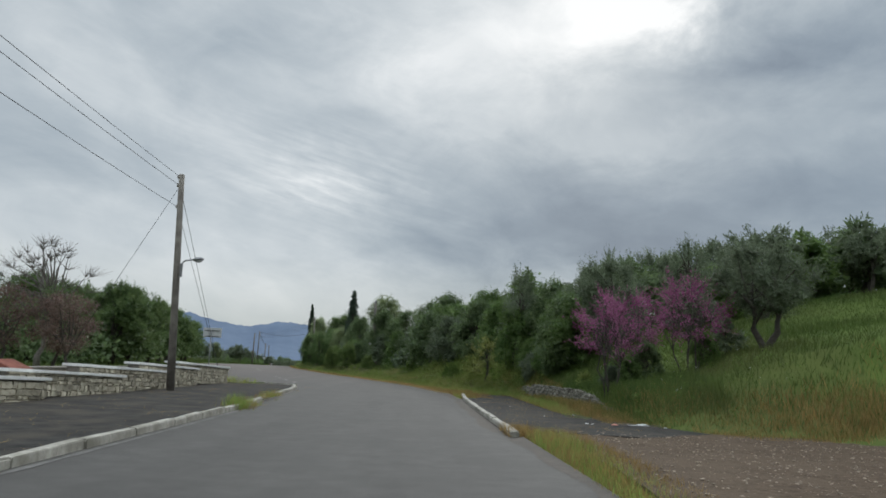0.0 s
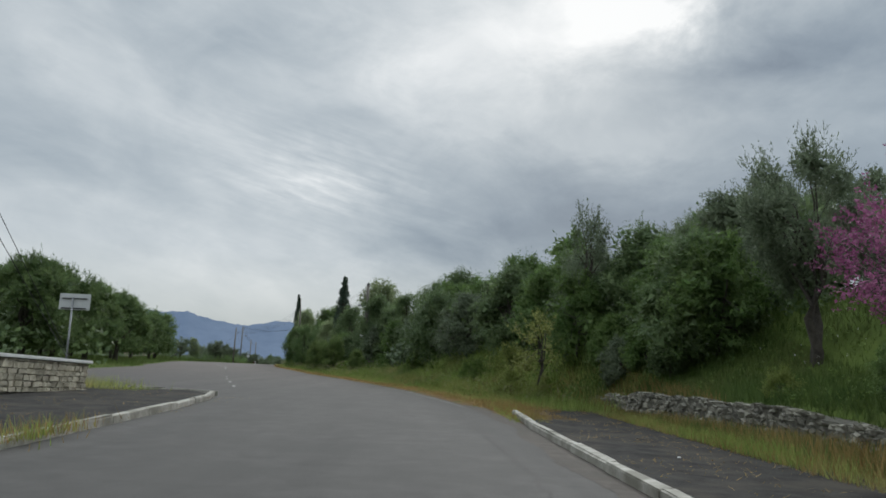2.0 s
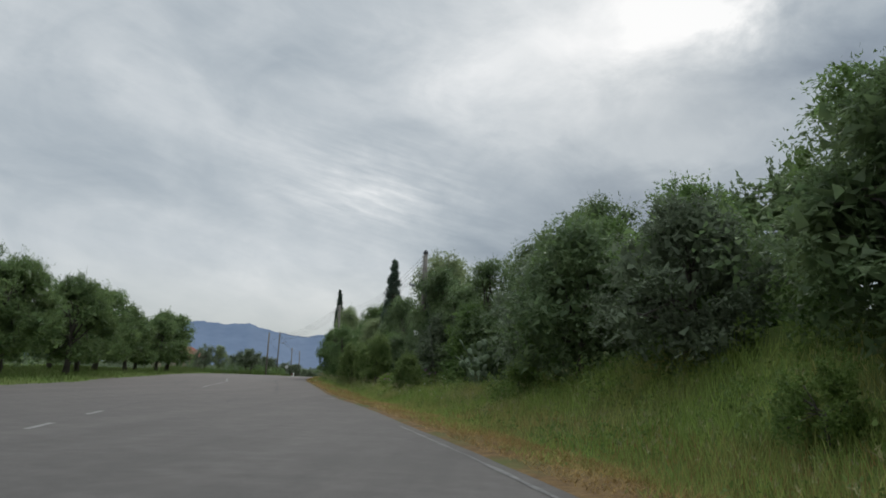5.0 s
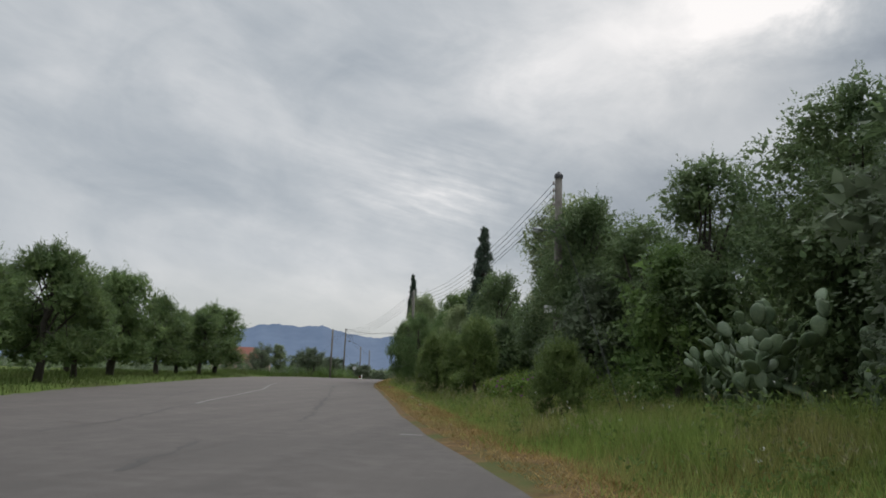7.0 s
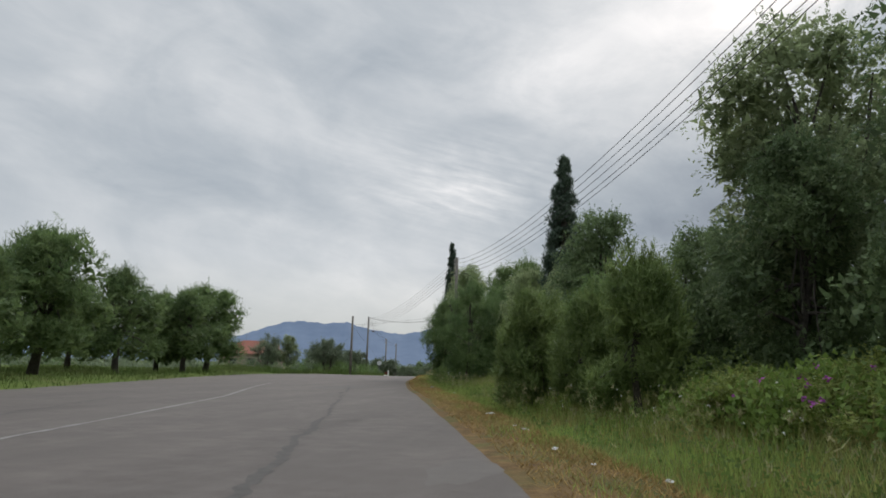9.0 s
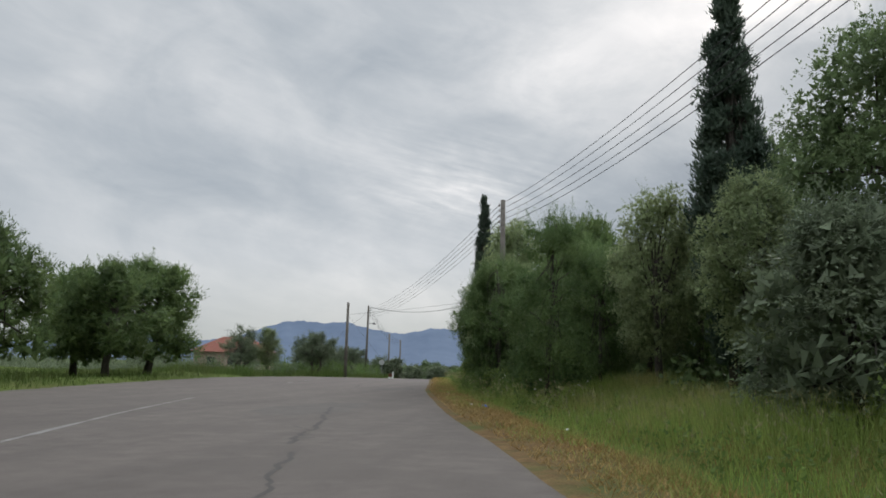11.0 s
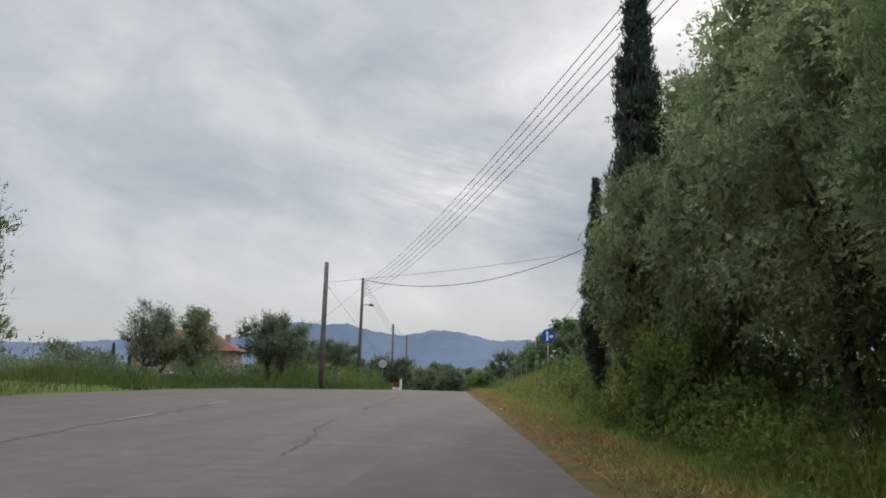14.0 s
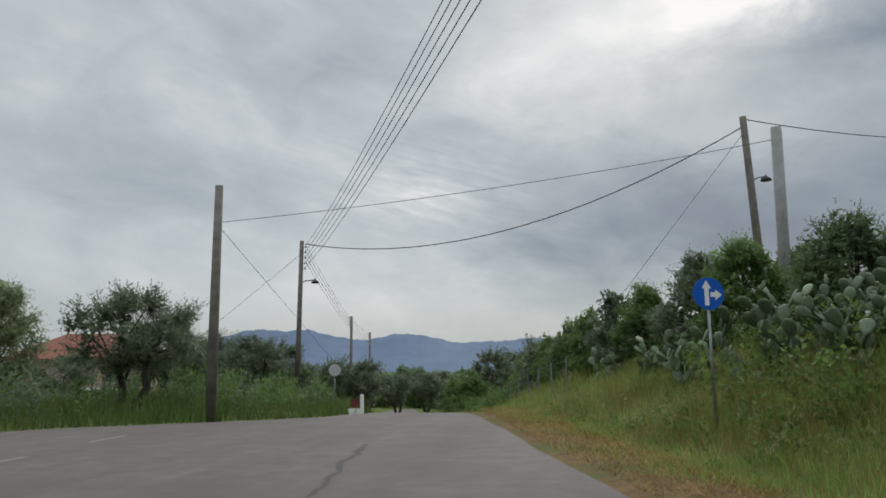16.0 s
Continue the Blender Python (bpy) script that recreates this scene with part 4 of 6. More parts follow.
plant("bush", -20.3, 137.4, 3.2, 0.65, variants=4)
plant("bright_bush", -20.8, 135.2, 1.9, 0.9)
for y, d, h in ((138.8, 2.6, 1.5), (140.6, 3.4, 1.6), (142.6, 3.8, 1.5), (144.6, 3.8, 1.0), (146.6, 4.6, 1.1), (148.6, 5.4, 1.4), (151, 5.8, 1.4), (143.8, 5.6, 1.8), (146, 2.8, 0.8)):
    plant("bright_bush", *by_road(y, d), h, 0.9)
for y, d, h in ((156.5, 7.4, 3.0), (159.5, 6.4, 3.0), (162.5, 6.4, 3.2), (165.5, 5.8, 2.8), (169, 5.8, 3.0), (172.5, 5.6, 2.8), (176, 5.6, 2.9), (180, 5.4, 2.8), (153, 9.6, 2.6), (149.5, 9.0, 2.8), (158, 10, 3.4), (163, 9.6, 3.2), (185, 5.4, 2.8), (190, 5.5, 3.0)):
    plant("bush_far" if y > 166 or d > 8 else "bush", *by_road(y, d), h, 0.95, variants=4)
for x, y, h in ((-36, 224, 4.2), (-33, 206, 3.6), (-41, 246, 5.0), (-50.5, 240, 5.0), (-45.5, 252, 5.6), (-38, 256, 5.6), (-55, 250, 5.4), (-31, 240, 5.0), (-49, 262, 6.0), (-35, 214, 3.6), (-37.5, 236, 4.6), (-53, 230, 4.6), (-40.5, 240, 2.8), (-44, 241, 3.0), (-47.5, 240, 2.8), (-42, 244, 3.4), (-46, 246, 3.6), (-36, 229, 3.0), (-50, 236, 3.2), (-33.5, 222, 3.0), (-56, 226, 3.4)):
    plant("bush_far", x, y, h, 1.3, variants=4)
for x, y, h in ((-27, 198, 4.6), (-22, 204, 5.0), (-31, 212, 5.5), (-19, 196, 4.6), (-25, 222, 5.2), (-14, 210, 5)):
    plant("olive_far", x, y, h, 1.2)

for y, d, h, w in ((126.9, 2.5, 5.8, 0.95), (121.6, 4.2, 4.9, 1.15)):
    plant("tall_pine", *by_road(y, d), h, w)
for y, d, h, w in ((124.5, 4.7, 4.9, 1.0), (119.6, 6.6, 5.0, 0.85)):
    plant("holm", *by_road(y, d), h, w)
plant("wispy", -45.6, 158.0, 3.9, 1.3)
plant("holm", -44.6, 161.6, 4.6, 1.0, label="dense grey-green tree at the edge of the grove")
# inner side: pines in the grass, olive grove beyond
for x, y, h in ((-29, 70, 7.6), (-30.5, 78, 7.8), (-31.5, 86, 7.4), (-32.3, 94.9, 7.2), (-36.5, 104, 6.2), (-39.8, 113, 8.3), (-41.5, 123, 7.2), (-43.3, 135, 7.0), (-45.0, 142.0, 8.2), (-47, 137, 7.0),
                (-37, 74, 8.2), (-38.5, 84, 8.4), (-40, 95, 8.0), (-46, 108, 8), (-49, 121, 8), (-33, 63, 7.6), (-41, 66, 8), (-52, 132, 7.4)):
    plant("pine_far" if x < -36.8 and y < 110 or x < -46.5 else "pine", x, y, h, 1.2)
plant("bush", *by_road(85.2, 6.2), 5.2, 0.66, variants=3, label="dense leafy green tree beside the grey pole")
for x, y, h in ((15.2, 38.5, 3.0), (13.4, 36.3, 2.4), (16.6, 41.5, 3.2)):
    plant("bush_far", x, y, h, 1.2, variants=4)
plant("bare", -24.5, 48, 8.0)
plant("bare", -33, 47, 8.4)
for x, y, h in ((-19.6, 41.5, 4.4), (-21.5, 44, 4.6), (-23.5, 42, 4.8)):
    plant("reddish", x, y, h, 1.1)
for x, y, h in ((-47.6, 162.2, 3.7), (-39.7, 161.3, 3.9), (-42.2, 168.2, 3.6), (-41, 178, 3.8), (-45, 184, 4.2), (-50, 186, 4.6), (-37.6, 184, 3.4), (-42, 194, 4.2), (-47, 200, 4.6), (-53, 198, 4.8),
                (-38.5, 200, 3.6), (-57, 208, 5), (-46, 214, 4.6), (-52, 222, 5), (-62, 222, 5.2), (-72, 205, 5.2), (-40, 226, 4.6), (-58, 236, 5), (-80, 196, 5.2), (-86, 212, 5.2), (-57, 184, 4.0), (-39.8, 171.5, 3.2), (-44, 176, 3.8)):
    plant("olive_far" if y > 180 or x < -58 else "olive", x, y, h, 1.25)

# ---- kerbs, pavements, road marks ----
def along(line, step):
    """Evenly spaced places and headings along a polyline."""
    out, left = [], 0.0
    for (x0, y0), (x1, y1) in zip(line, line[1:]):
        ln = math.hypot(x1 - x0, y1 - y0)
        s = left
        while s < ln:
            out.append((x0 + (x1 - x0) * s / ln, y0 + (y1 - y0) * s / ln, math.atan2(y1 - y0, x1 - x0)))
            s += step
        left = s - ln
    return out


def strip(name, line, width, mat, lift, label, cat, wob=0.0, seed=1, taper=False, parent=None):
    """A thin flat strip along a polyline, laid on the road."""
    rng = random.Random(seed)
    pts = along(line, 0.5)
    vs, fs = [], []
    for i, (x, y, a) in enumerate(pts):
        w = width * (rng.uniform(0.35, 1.3) if taper else rng.uniform(0.85, 1.1)) * 0.5
        o = wob * rng.uniform(-1, 1)
        nx, ny = -math.sin(a), math.cos(a)
        z = float(road_z(y)) + lift
        vs += [(x + nx * (o + w), y + ny * (o + w), z), (x + nx * (o - w), y + ny * (o - w), z)]
        if i:
            fs.append((2 * i - 2, 2 * i - 1, 2 * i + 1, 2 * i))
    ob = new(name, mesh_from(name, vs, fs, mat))
    return tagged(ob, label, cat, kind="structure")


def kerb_meshes(count, seed):
    rng, out = random.Random(seed), []
    for _ in range(count):
        bm = box_bm(1.98, 0.17, 0.3, 0.022, (0, 0, 0))
        for v in bm.verts:
            v.co += Vector((rng.uniform(-1, 1) * 0.008, rng.uniform(-1, 1) * 0.008, rng.uniform(-1, 1) * 0.010))
        out.append(bm_mesh("kerbstone", bm, KERB))
    return out


KERB_MESHES = kerb_meshes(5, 3)


def kerb(name, line, label, side):
    base = thing(name, pose(0, 0, 0), label, "kerb", kind="structure")
    rng = random.Random(8)
    for i, (x, y, a) in enumerate(along(line, 2.0)):
        nx, ny = -math.sin(a) * side, math.cos(a) * side
        part("kerbstone", KERB_MESHES[i % 5], base, pose(x + nx * 0.085, y + ny * 0.085, -0.012 + rng.uniform(-0.008, 0.012), rng.uniform(-1, 1), rng.uniform(-0.6, 0.6), math.degrees(a) + rng.uniform(-0.6, 0.6)))


L_KERB = [(-4.55, -12), (-4.75, 9), (-4.88, 20), (-5.3, 27), (-5.6, 32), (-6.0, 36.5), (-6.35, 38.3), (-6.8, 39.3), (-7.6, 39.8), (-9.6, 39.3)]
R_KERB = [(1.95, 16.6), (1.89, 24), (1.88, 31), (1.94, 34.0), (2.02, 35.5)]
kerb("kerb_west", L_KERB, "worn whitewashed kerb along the dark pavement", 1)
kerb("kerb_east", R_KERB, "whitewashed kerb ending in dry grass", -1)


def slab(name, outline, z, mat, label, cat, thick=0.25, cell=0.9, rough=0.012, seed=2):
    """A paved area with a slightly uneven top and real sides."""
    rng = random.Random(seed)
    bm = bmesh.new()
    f = bm.faces.new([bm.verts.new((x, y, z)) for x, y in outline])
    bmesh.ops.triangulate(bm, faces=[f])
    for _ in range(4):
        bmesh.ops.subdivide_edges(bm, edges=[e for e in bm.edges if e.calc_length() > cell], cuts=1, use_grid_fill=False)
        bmesh.ops.triangulate(bm, faces=bm.faces[:])
    for v in bm.verts:
        v.co.z += rng.uniform(-rough, rough)
    r = bmesh.ops.extrude_face_region(bm, geom=bm.faces[:])
    for v in r["geom"]:
        if isinstance(v, bmesh.types.BMVert):
            v.co.z -= thick
    bmesh.ops.recalc_face_normals(bm, faces=bm.faces[:])
    return tagged(new(name, bm_mesh(name, bm, mat)), label, cat, kind="structure")


slab("pavement_west", [(-4.7, -12), (-4.9, 9), (-5.03, 20), (-5.45, 27), (-5.78, 32), (-6.18, 36.4), (-6.55, 38.2), (-7.0, 39.1), (-7.7, 39.6), (-9.6, 39.1), (-13.6, 38.8), (-13.6, 15), (-13.6, -12)], 0.105, DARK_ASPHALT,
     "dark cracked asphalt pavement beside the low walls", "pavement", rough=0.006)
slab("pavement_east", [(2.13, 16.8), (2.07, 24), (2.06, 31), (2.12, 34.4), (2.45, 37.6), (3.4, 40.5), (5.1, 40.2), (5.15, 34), (5.3, 27), (5.9, 21.5), (7.2, 18.2), (5.2, 16.4)], 0.045, DARK_ASPHALT,
     "dark broken asphalt pavement at the foot of the bank", "pavement", rough=0.008)
slab("gravel_yard", [(2.75, -12), (2.75, 8), (3.1, 13), (3.0, 16.6), (5.2, 16.5), (7.2, 18.3), (10.5, 17.7), (16, 18.6), (26, 19.4), (26, -12)], 0.035, GRAVEL,
     "brown gravel entrance with loose stones", "gravel", rough=0.02)

C_LINE = [(-17.7, 83.5), (-18.6, 86.6), (-19.57, 90.6), (-20.5, 94.2), (-22.2, 100.7), (-25.4, 109.8), (-26.7, 114), (-27.7, 117.4)]
strip("centre_line", C_LINE, 0.12, LINE, 0.006, "faded white centre line on the asphalt", "road marking", 0.012, 1, True)
for k, (a, b) in enumerate((((-32.0, 135.6), (-32.42, 137.8)), ((-33.25, 141.8), (-33.63, 143.9)), ((-34.85, 148.3), (-35.0, 150.3)), ((-35.45, 152.7), (-35.6, 154.4)),
                        ((-7.65, 45.9), (-8.25, 48.3)), ((-9.02, 50.7), (-9.55, 52.7)), ((-10.4, 55.5), (-10.83, 57.2)), ((-11.5, 59.6), (-11.9, 61.2)))):
    strip("lane_dash", [a, b], 0.13, LINE, 0.006, "worn white lane dash on the asphalt", "road marking", 0.005, k)
strip("edge_line", [(-4.45, -10), (-4.6, 9), (-4.7, 17), (-4.85, 22)], 0.11, FAINT_LINE, 0.006, "faint white edge line beside the kerb", "road marking", 0.01, 4, True)
strip("edge_line", [(1.0, 38.5), (0.35, 42.3), (-0.9, 49.0), (-2.3, 54.3), (-4.2, 60.8)], 0.10, FAINT_LINE, 0.006, "faint white edge line beside the dry verge", "road marking", 0.01, 5, True)
strip("paint_smear", [(-9.0, 75.32), (-8.5, 75.22), (-8.05, 75.18)], 0.3, LINE, 0.006, "pale smear of old paint across the asphalt", "road marking", 0.05, 9, True)


def crack(line, width, seed, branches=0, mat=None):
    """A ragged tar-filled crack, with short side branches."""
    rng = random.Random(seed)
    vs, fs = [], []

    def run(pts, wide, lift):
        o = len(vs)
        drift, swell = 0.0, 0.7
        for i, (x, y, a) in enumerate(pts):
            drift = drift * 0.75 + rng.uniform(-1, 1) * 0.06
            swell = 0.72 * swell + 0.28 * rng.uniform(0.05, 1.45)
            w = wide * swell * 0.5
            nx, ny = -math.sin(a), math.cos(a)
            z = float(road_z(y)) + lift
            vs.extend([(x + nx * (drift + w), y + ny * (drift + w), z), (x + nx * (drift - w), y + ny * (drift - w), z)])
            if i:
                fs.append((o + 2 * i - 2, o + 2 * i - 1, o + 2 * i + 1, o + 2 * i))

    pts = along(line, 0.16)
    run(pts, width, 0.0035)
    for _ in range(branches):
        x, y, a = rng.choice(pts)
        b = a + rng.choice((-1, 1)) * rng.uniform(0.5, 1.3)
        ln = rng.uniform(0.4, 1.3)
        run(along([(x, y), (x + math.cos(b) * ln, y + math.sin(b) * ln)], 0.14), width * 0.5, 0.005)
    tagged(new("crack", mesh_from("crack", vs, fs, mat or OLD_CRACK)), "dark ragged crack in the asphalt", "road crack", kind="structure")


crack([(-5.0, 14.6), (-2.9, 14.9), (0.9, 15.6), (1.9, 15.7)], 0.035, 20, 0, TAR)
for k, (ln, wd, br) in enumerate((([(-13.2, 82.4), (-13.5, 83.6), (-13.9, 85.0), (-14.3, 86.6), (-15.1, 89.4), (-16.05, 93)], 0.17, 12), ([(-16.05, 93.1), (-17.6, 98.6), (-19.3, 104.4)], 0.09, 6), ([(-19.7, 105.2), (-20.2, 107.7), (-20.9, 110.2), (-22.0, 114.2)], 0.13, 8),
                                  ([(-28.4, 141.5), (-28.75, 143.1), (-29.0, 145.2), (-29.4, 148.1), (-30.0, 152.6)], 0.11, 6), ([(-15.2, 72.4), (-15.5, 75.2), (-17.2, 81.5), (-18.0, 85.5)], 0.12, 8), ([(-11.1, 68.4), (-11.5, 70.2), (-11.9, 72.2)], 0.16, 5)) + (
                                  ([(-12.05, 77.8), (-13.0, 82.0)], 0.10, 4), ([(-30.6, 130.4), (-31.5, 133.6), (-32.3, 138), (-33.3, 142.4)], 0.13, 6), ([(-26.5, 131), (-28, 137.5)], 0.10, 5), ([(-20.4, 86), (-22.5, 92), (-24.8, 99)], 0.10, 5),
                                  ([(0.6, 20.2), (0.9, 25), (0.8, 30), (0.4, 36)], 0.05, 10), ([(-11.6, 60), (-12.8, 64.5), (-13.7, 68.5)], 0.08, 5))):
    crack(ln, wd, 30 + k, br // 4)
for k, (x, y, sx, sy) in enumerate(((-22.3, 113.5, 1.3, 3.4), (-11.75, 85.6, 0.45, 1.3), (-24.4, 130, 1.0, 3.0), (-25.6, 142, 0.5, 3.0))):
    rng = random.Random(60 + k)
    n = 18
    vs = [(x, y, 0.002)] + [(x + sx * math.cos(6.283 * i / n) * rng.uniform(0.6, 1.15), y + sy * math.sin(6.283 * i / n) * rng.uniform(0.6, 1.15), 0.002) for i in range(n)]
    PATCH = bpy.data.materials.get("asphalt_patch") or material("asphalt_patch", (0.068, 0.059, 0.053), (0.094, 0.082, 0.074), scale=1.2, fine=80, bump=0.3)
    tagged(new("asphalt_patch", mesh_from("asphalt_patch", vs, [(0, i, i % n + 1) for i in range(1, n + 1)], PATCH)), "darker repaired patch of asphalt", "road patch", kind="structure")

# ---- low stone walls ----
def stone_meshes(count, seed, mat, a, b, c):
    rng, out = random.Random(seed), []
    for _ in range(count):
        bm = box_bm(a, b, c, min(a, b, c) * 0.2)
        for v in bm.verts:
            v.co += Vector((rng.uniform(-1, 1) * a * 0.09, rng.uniform(-1, 1) * b * 0.22, rng.uniform(-1, 1) * c * 0.13))
        out.append(bm_mesh("stone", bm, mat))
    return out


WALL_STONES = stone_meshes(7, 5, STONE, 1, 0.10, 1)


def stone_face(parent, rng, x0, x1, y, z0, z1, turn=0):
    """Coursed stones on a wall face that looks along -y (or, turned, along +x)."""
    z = z0
    while z < z1 - 0.05:
        h = min(rng.uniform(0.09, 0.19), z1 - z)
        x = x0
        while x < x1 - 0.05:
            w = min(rng.uniform(0.14, 0.44), x1 - x)
            p = (x + w / 2, y + rng.uniform(-0.015, 0.01), z + h / 2)
            m = Matrix.Translation(p) if not turn else Matrix.Translation((y + rng.uniform(-0.01, 0.015), x + w / 2, z + h / 2)) @ pose(0, 0, 0, 0, 0, 90)
            part("stone", rng.choice(WALL_STONES), parent, m @ pose(0, 0, 0, 0, rng.uniform(-2, 2), 0) @ Matrix.Diagonal((w - rng.uniform(0.012, 0.05), 1, h - rng.uniform(0.01, 0.035), 1)))
            x += w
        z += h


def low_wall(near, far, seed, dz):
    """One length of the stepped wall, its far end a little lower and nearer the road."""
    rng = random.Random(seed)
    ln = math.dist(near, far)
    t = thing("low_stone_wall", pose(far[0], far[1], 0.03 + dz, 0, 2.2, math.degrees(math.atan2(far[1] - near[1], far[0] - near[0]))), "low fieldstone wall with a pale concrete cap slab", "wall", "low walls beside the pavement")
    part("core", bm_mesh("core", box_bm(ln, 0.40, 0.84, 0.01, (-ln / 2, 0, 0.36)), MORTAR), t)
    cap = box_bm(ln + 0.2, 0.64, 0.085, 0.012, (-ln / 2 + 0.02, 0, 0.82))
    for v in cap.verts:
        v.co.z += 0.010 * math.sin(v.co.x * 2.0 + seed)
    part("cap_slab", bm_mesh("cap_slab", cap, CAP), t)
    stone_face(t, rng, -ln, 0.0, -0.215, max(0.0, -dz - 0.05), 0.775)
    stone_face(t, rng, -0.2, 0.2, 0.005, 0.0, 0.775, 1)


for k, (y0, y1, dz) in enumerate(((9.6, 15.0, -0.24), (14.2, 19.4, -0.22), (18.5, 24.3, -0.21), (22.4, 28.4, -0.11), (27.0, 32.2, -0.03), (31.2, 37.3, -0.01))):
    low_wall((-10.38, y0), (-9.85, y1), 40 + k, dz)
t = thing("garden_wall", pose(-13.75, 22, 0.0), "long low stone wall behind the short walls", "wall")
part("core", bm_mesh("core", box_bm(0.4, 33, 0.72, 0.015, (0, 0, 0.32)), STONE), t)
part("cap_slab", bm_mesh("cap_slab", box_bm(0.55, 33.1, 0.08, 0.012, (0, 0, 0.72)), MORTAR), t)

# small tiled canopy behind the first walls
def tile_rows(parent, w, l, z0, z1, side, pitch=0.21):
    """Barrel tiles down one slope: along y, from the eave at x=side*w to the ridge at x=0."""
    n = int(l / pitch)
    slope = math.hypot(w, z1 - z0)
    vs, fs = tube([(0, 0, 0), (slope, 0, 0)], [0.075, 0.062], 8, True)
    me = mesh_from("roof_tile", vs, fs, TILE, True)
    ang = math.degrees(math.atan2(z1 - z0, w))
    for i in range(n):
        m = Matrix.Translation((side * w, -l / 2 + (i + 0.5) * pitch, z0)) @ pose(0, 0, 0, 0, 0, 180 if side > 0 else 0) @ pose(0, 0, 0, 0, -ang, 0)
        part("roof_tile", me, parent, m)


t = thing("tiled_shelter", pose(-12.0, 21.6, 0.0, 0, 0, 14) @ Matrix.Diagonal((0.6, 0.6, 0.82, 1)), "small low shelter with a red clay tile roof", "shelter")
part("wall", bm_mesh("wall", box_bm(2.2, 2.6, 0.75, 0.02, (0, 0, 0.3)), PLASTER), t)
bm = bmesh.new()
rf = [bm.verts.new(p) for p in ((-1.6, -1.6, 0.66), (1.6, -1.6, 0.66), (1.6, 1.6, 0.66), (-1.6, 1.6, 0.66), (0, -1.6, 1.22), (0, 1.6, 1.22))]
for q in ((0, 1, 4), (1, 2, 5, 4), (2, 3, 5), (3, 0, 4, 5), (3, 2, 1, 0)):
    bm.faces.new([rf[i] for i in q])
roof = part("roof", bm_mesh("roof", bm, TILE), t)
tile_rows(roof, 1.6, 3.2, 0.68, 1.24, 1)
tile_rows(roof, 1.6, 3.2, 0.68, 1.24, -1)

# rubble retaining wall at the foot of the bank
t = thing("rubble_wall", pose(0, 0, 0), "low dry rubble wall half hidden by grass", "wall", kind="structure")
RUB = stone_meshes(8, 9, RUBBLE, 1, 1, 1)
rng = random.Random(77)
RUB_LINE = [(6.3, 24.5), (6.2, 30), (5.82, 34), (5.6, 39.5), (5.5, 41.6)]


def rub_top(y):
    return 0.74 + 0.04 * math.sin(y * 2.1) - 0.42 * min(1, max(0, (29 - y) / 4)) - 0.3 * max(0, (y - 37) / 4.5)


vs, fs = [], []
for i, (x, y, a) in enumerate(along(RUB_LINE, 0.3)):
    vs += [(x + 0.02, y, -0.1), (x + 0.07, y, rub_top(y) - 0.1), (x + 0.5, y, rub_top(y) - 0.06), (x + 0.5, y, -0.1)]
    if i:
        o = 4 * i - 4
        fs += [(o + k, o + (k + 1) % 4, o + 4 + (k + 1) % 4, o + 4 + k) for k in range(4)]
n = len(vs)
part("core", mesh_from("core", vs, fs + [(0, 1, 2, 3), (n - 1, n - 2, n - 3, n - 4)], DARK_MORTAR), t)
for row in range(4):
    for x, y, a in along(RUB_LINE, 0.235):
        y += 0.117 * (row % 2) + rng.uniform(-0.05, 0.05)
        z = 0.22 + row * 0.15 + rng.uniform(-0.03, 0.03)
        top = rub_top(y)
        if z > top - 0.02:
            continue
        cap = z > top - 0.19
        w, h = rng.uniform(0.15, 0.29), rng.uniform(0.10, 0.18)
        part("stone", rng.choice(RUB), t, pose(x + 0.07 * z + rng.uniform(-0.03, 0.03) + 0.08, y, min(z, top - 0.06), 0, rng.uniform(-6, 6), 90 + rng.uniform(-7, 7)) @ pose(0, 0, 0, 0, rng.uniform(-6, 6) if cap else rng.uniform(-32, 32), 0) @ Matrix.Diagonal((w, rng.uniform(0.18, 0.26), h * (0.75 if cap else 1), 1)))


# ---- poles, lamps, wires ----
def shaft(p0, p1, r0, r1, mat, sides=12):
    v, f = tube([p0, Vector(p0).lerp(Vector(p1), 0.5), p1], [r0, (r0 + r1) / 2, r1], sides)
    return mesh_from("shaft", v, f, mat, True)


def pole(x, y, z0, top, r0, r1, mat, label, lean=(0, 0), insulators=(), side=-0.17, cap=False):
    t = thing("utility_pole", pose(x, y, z0), label, "utility pole", "utility poles")
    h = top - z0
    part("shaft", shaft((0, 0, -0.4), (lean[0], lean[1], h), r0, r1, mat), t)
    for z in insulators:
        zz = z - z0
        u = zz / h
        bx, by = lean[0] * u, lean[1] * u
        v, f = tube([(bx, by, zz - 0.03), (bx + side, by, zz - 0.03)], [0.014, 0.014], 6)
        br = part("bracket", mesh_from("bracket", v, f, DARK_METAL), t)
        v, f = tube([(bx + side, by, zz - 0.06), (bx + side, by, zz), (bx + side, by, zz + 0.02), (bx + side, by, zz + 0.07)], [0.03, 0.045, 0.03, 0.035], 8)
        part("insulator", mesh_from("insulator", v, f, PORCELAIN, True), br)
    if cap:
        v, f = tube([(0, 0, h), (0, 0, h + 0.12), (0, 0, h + 0.26)], [r1 * 1.25, r1 * 1.2, 0.02], 8)
        part("cap", mesh_from("cap", v, f, DARK_METAL), t)
    return t


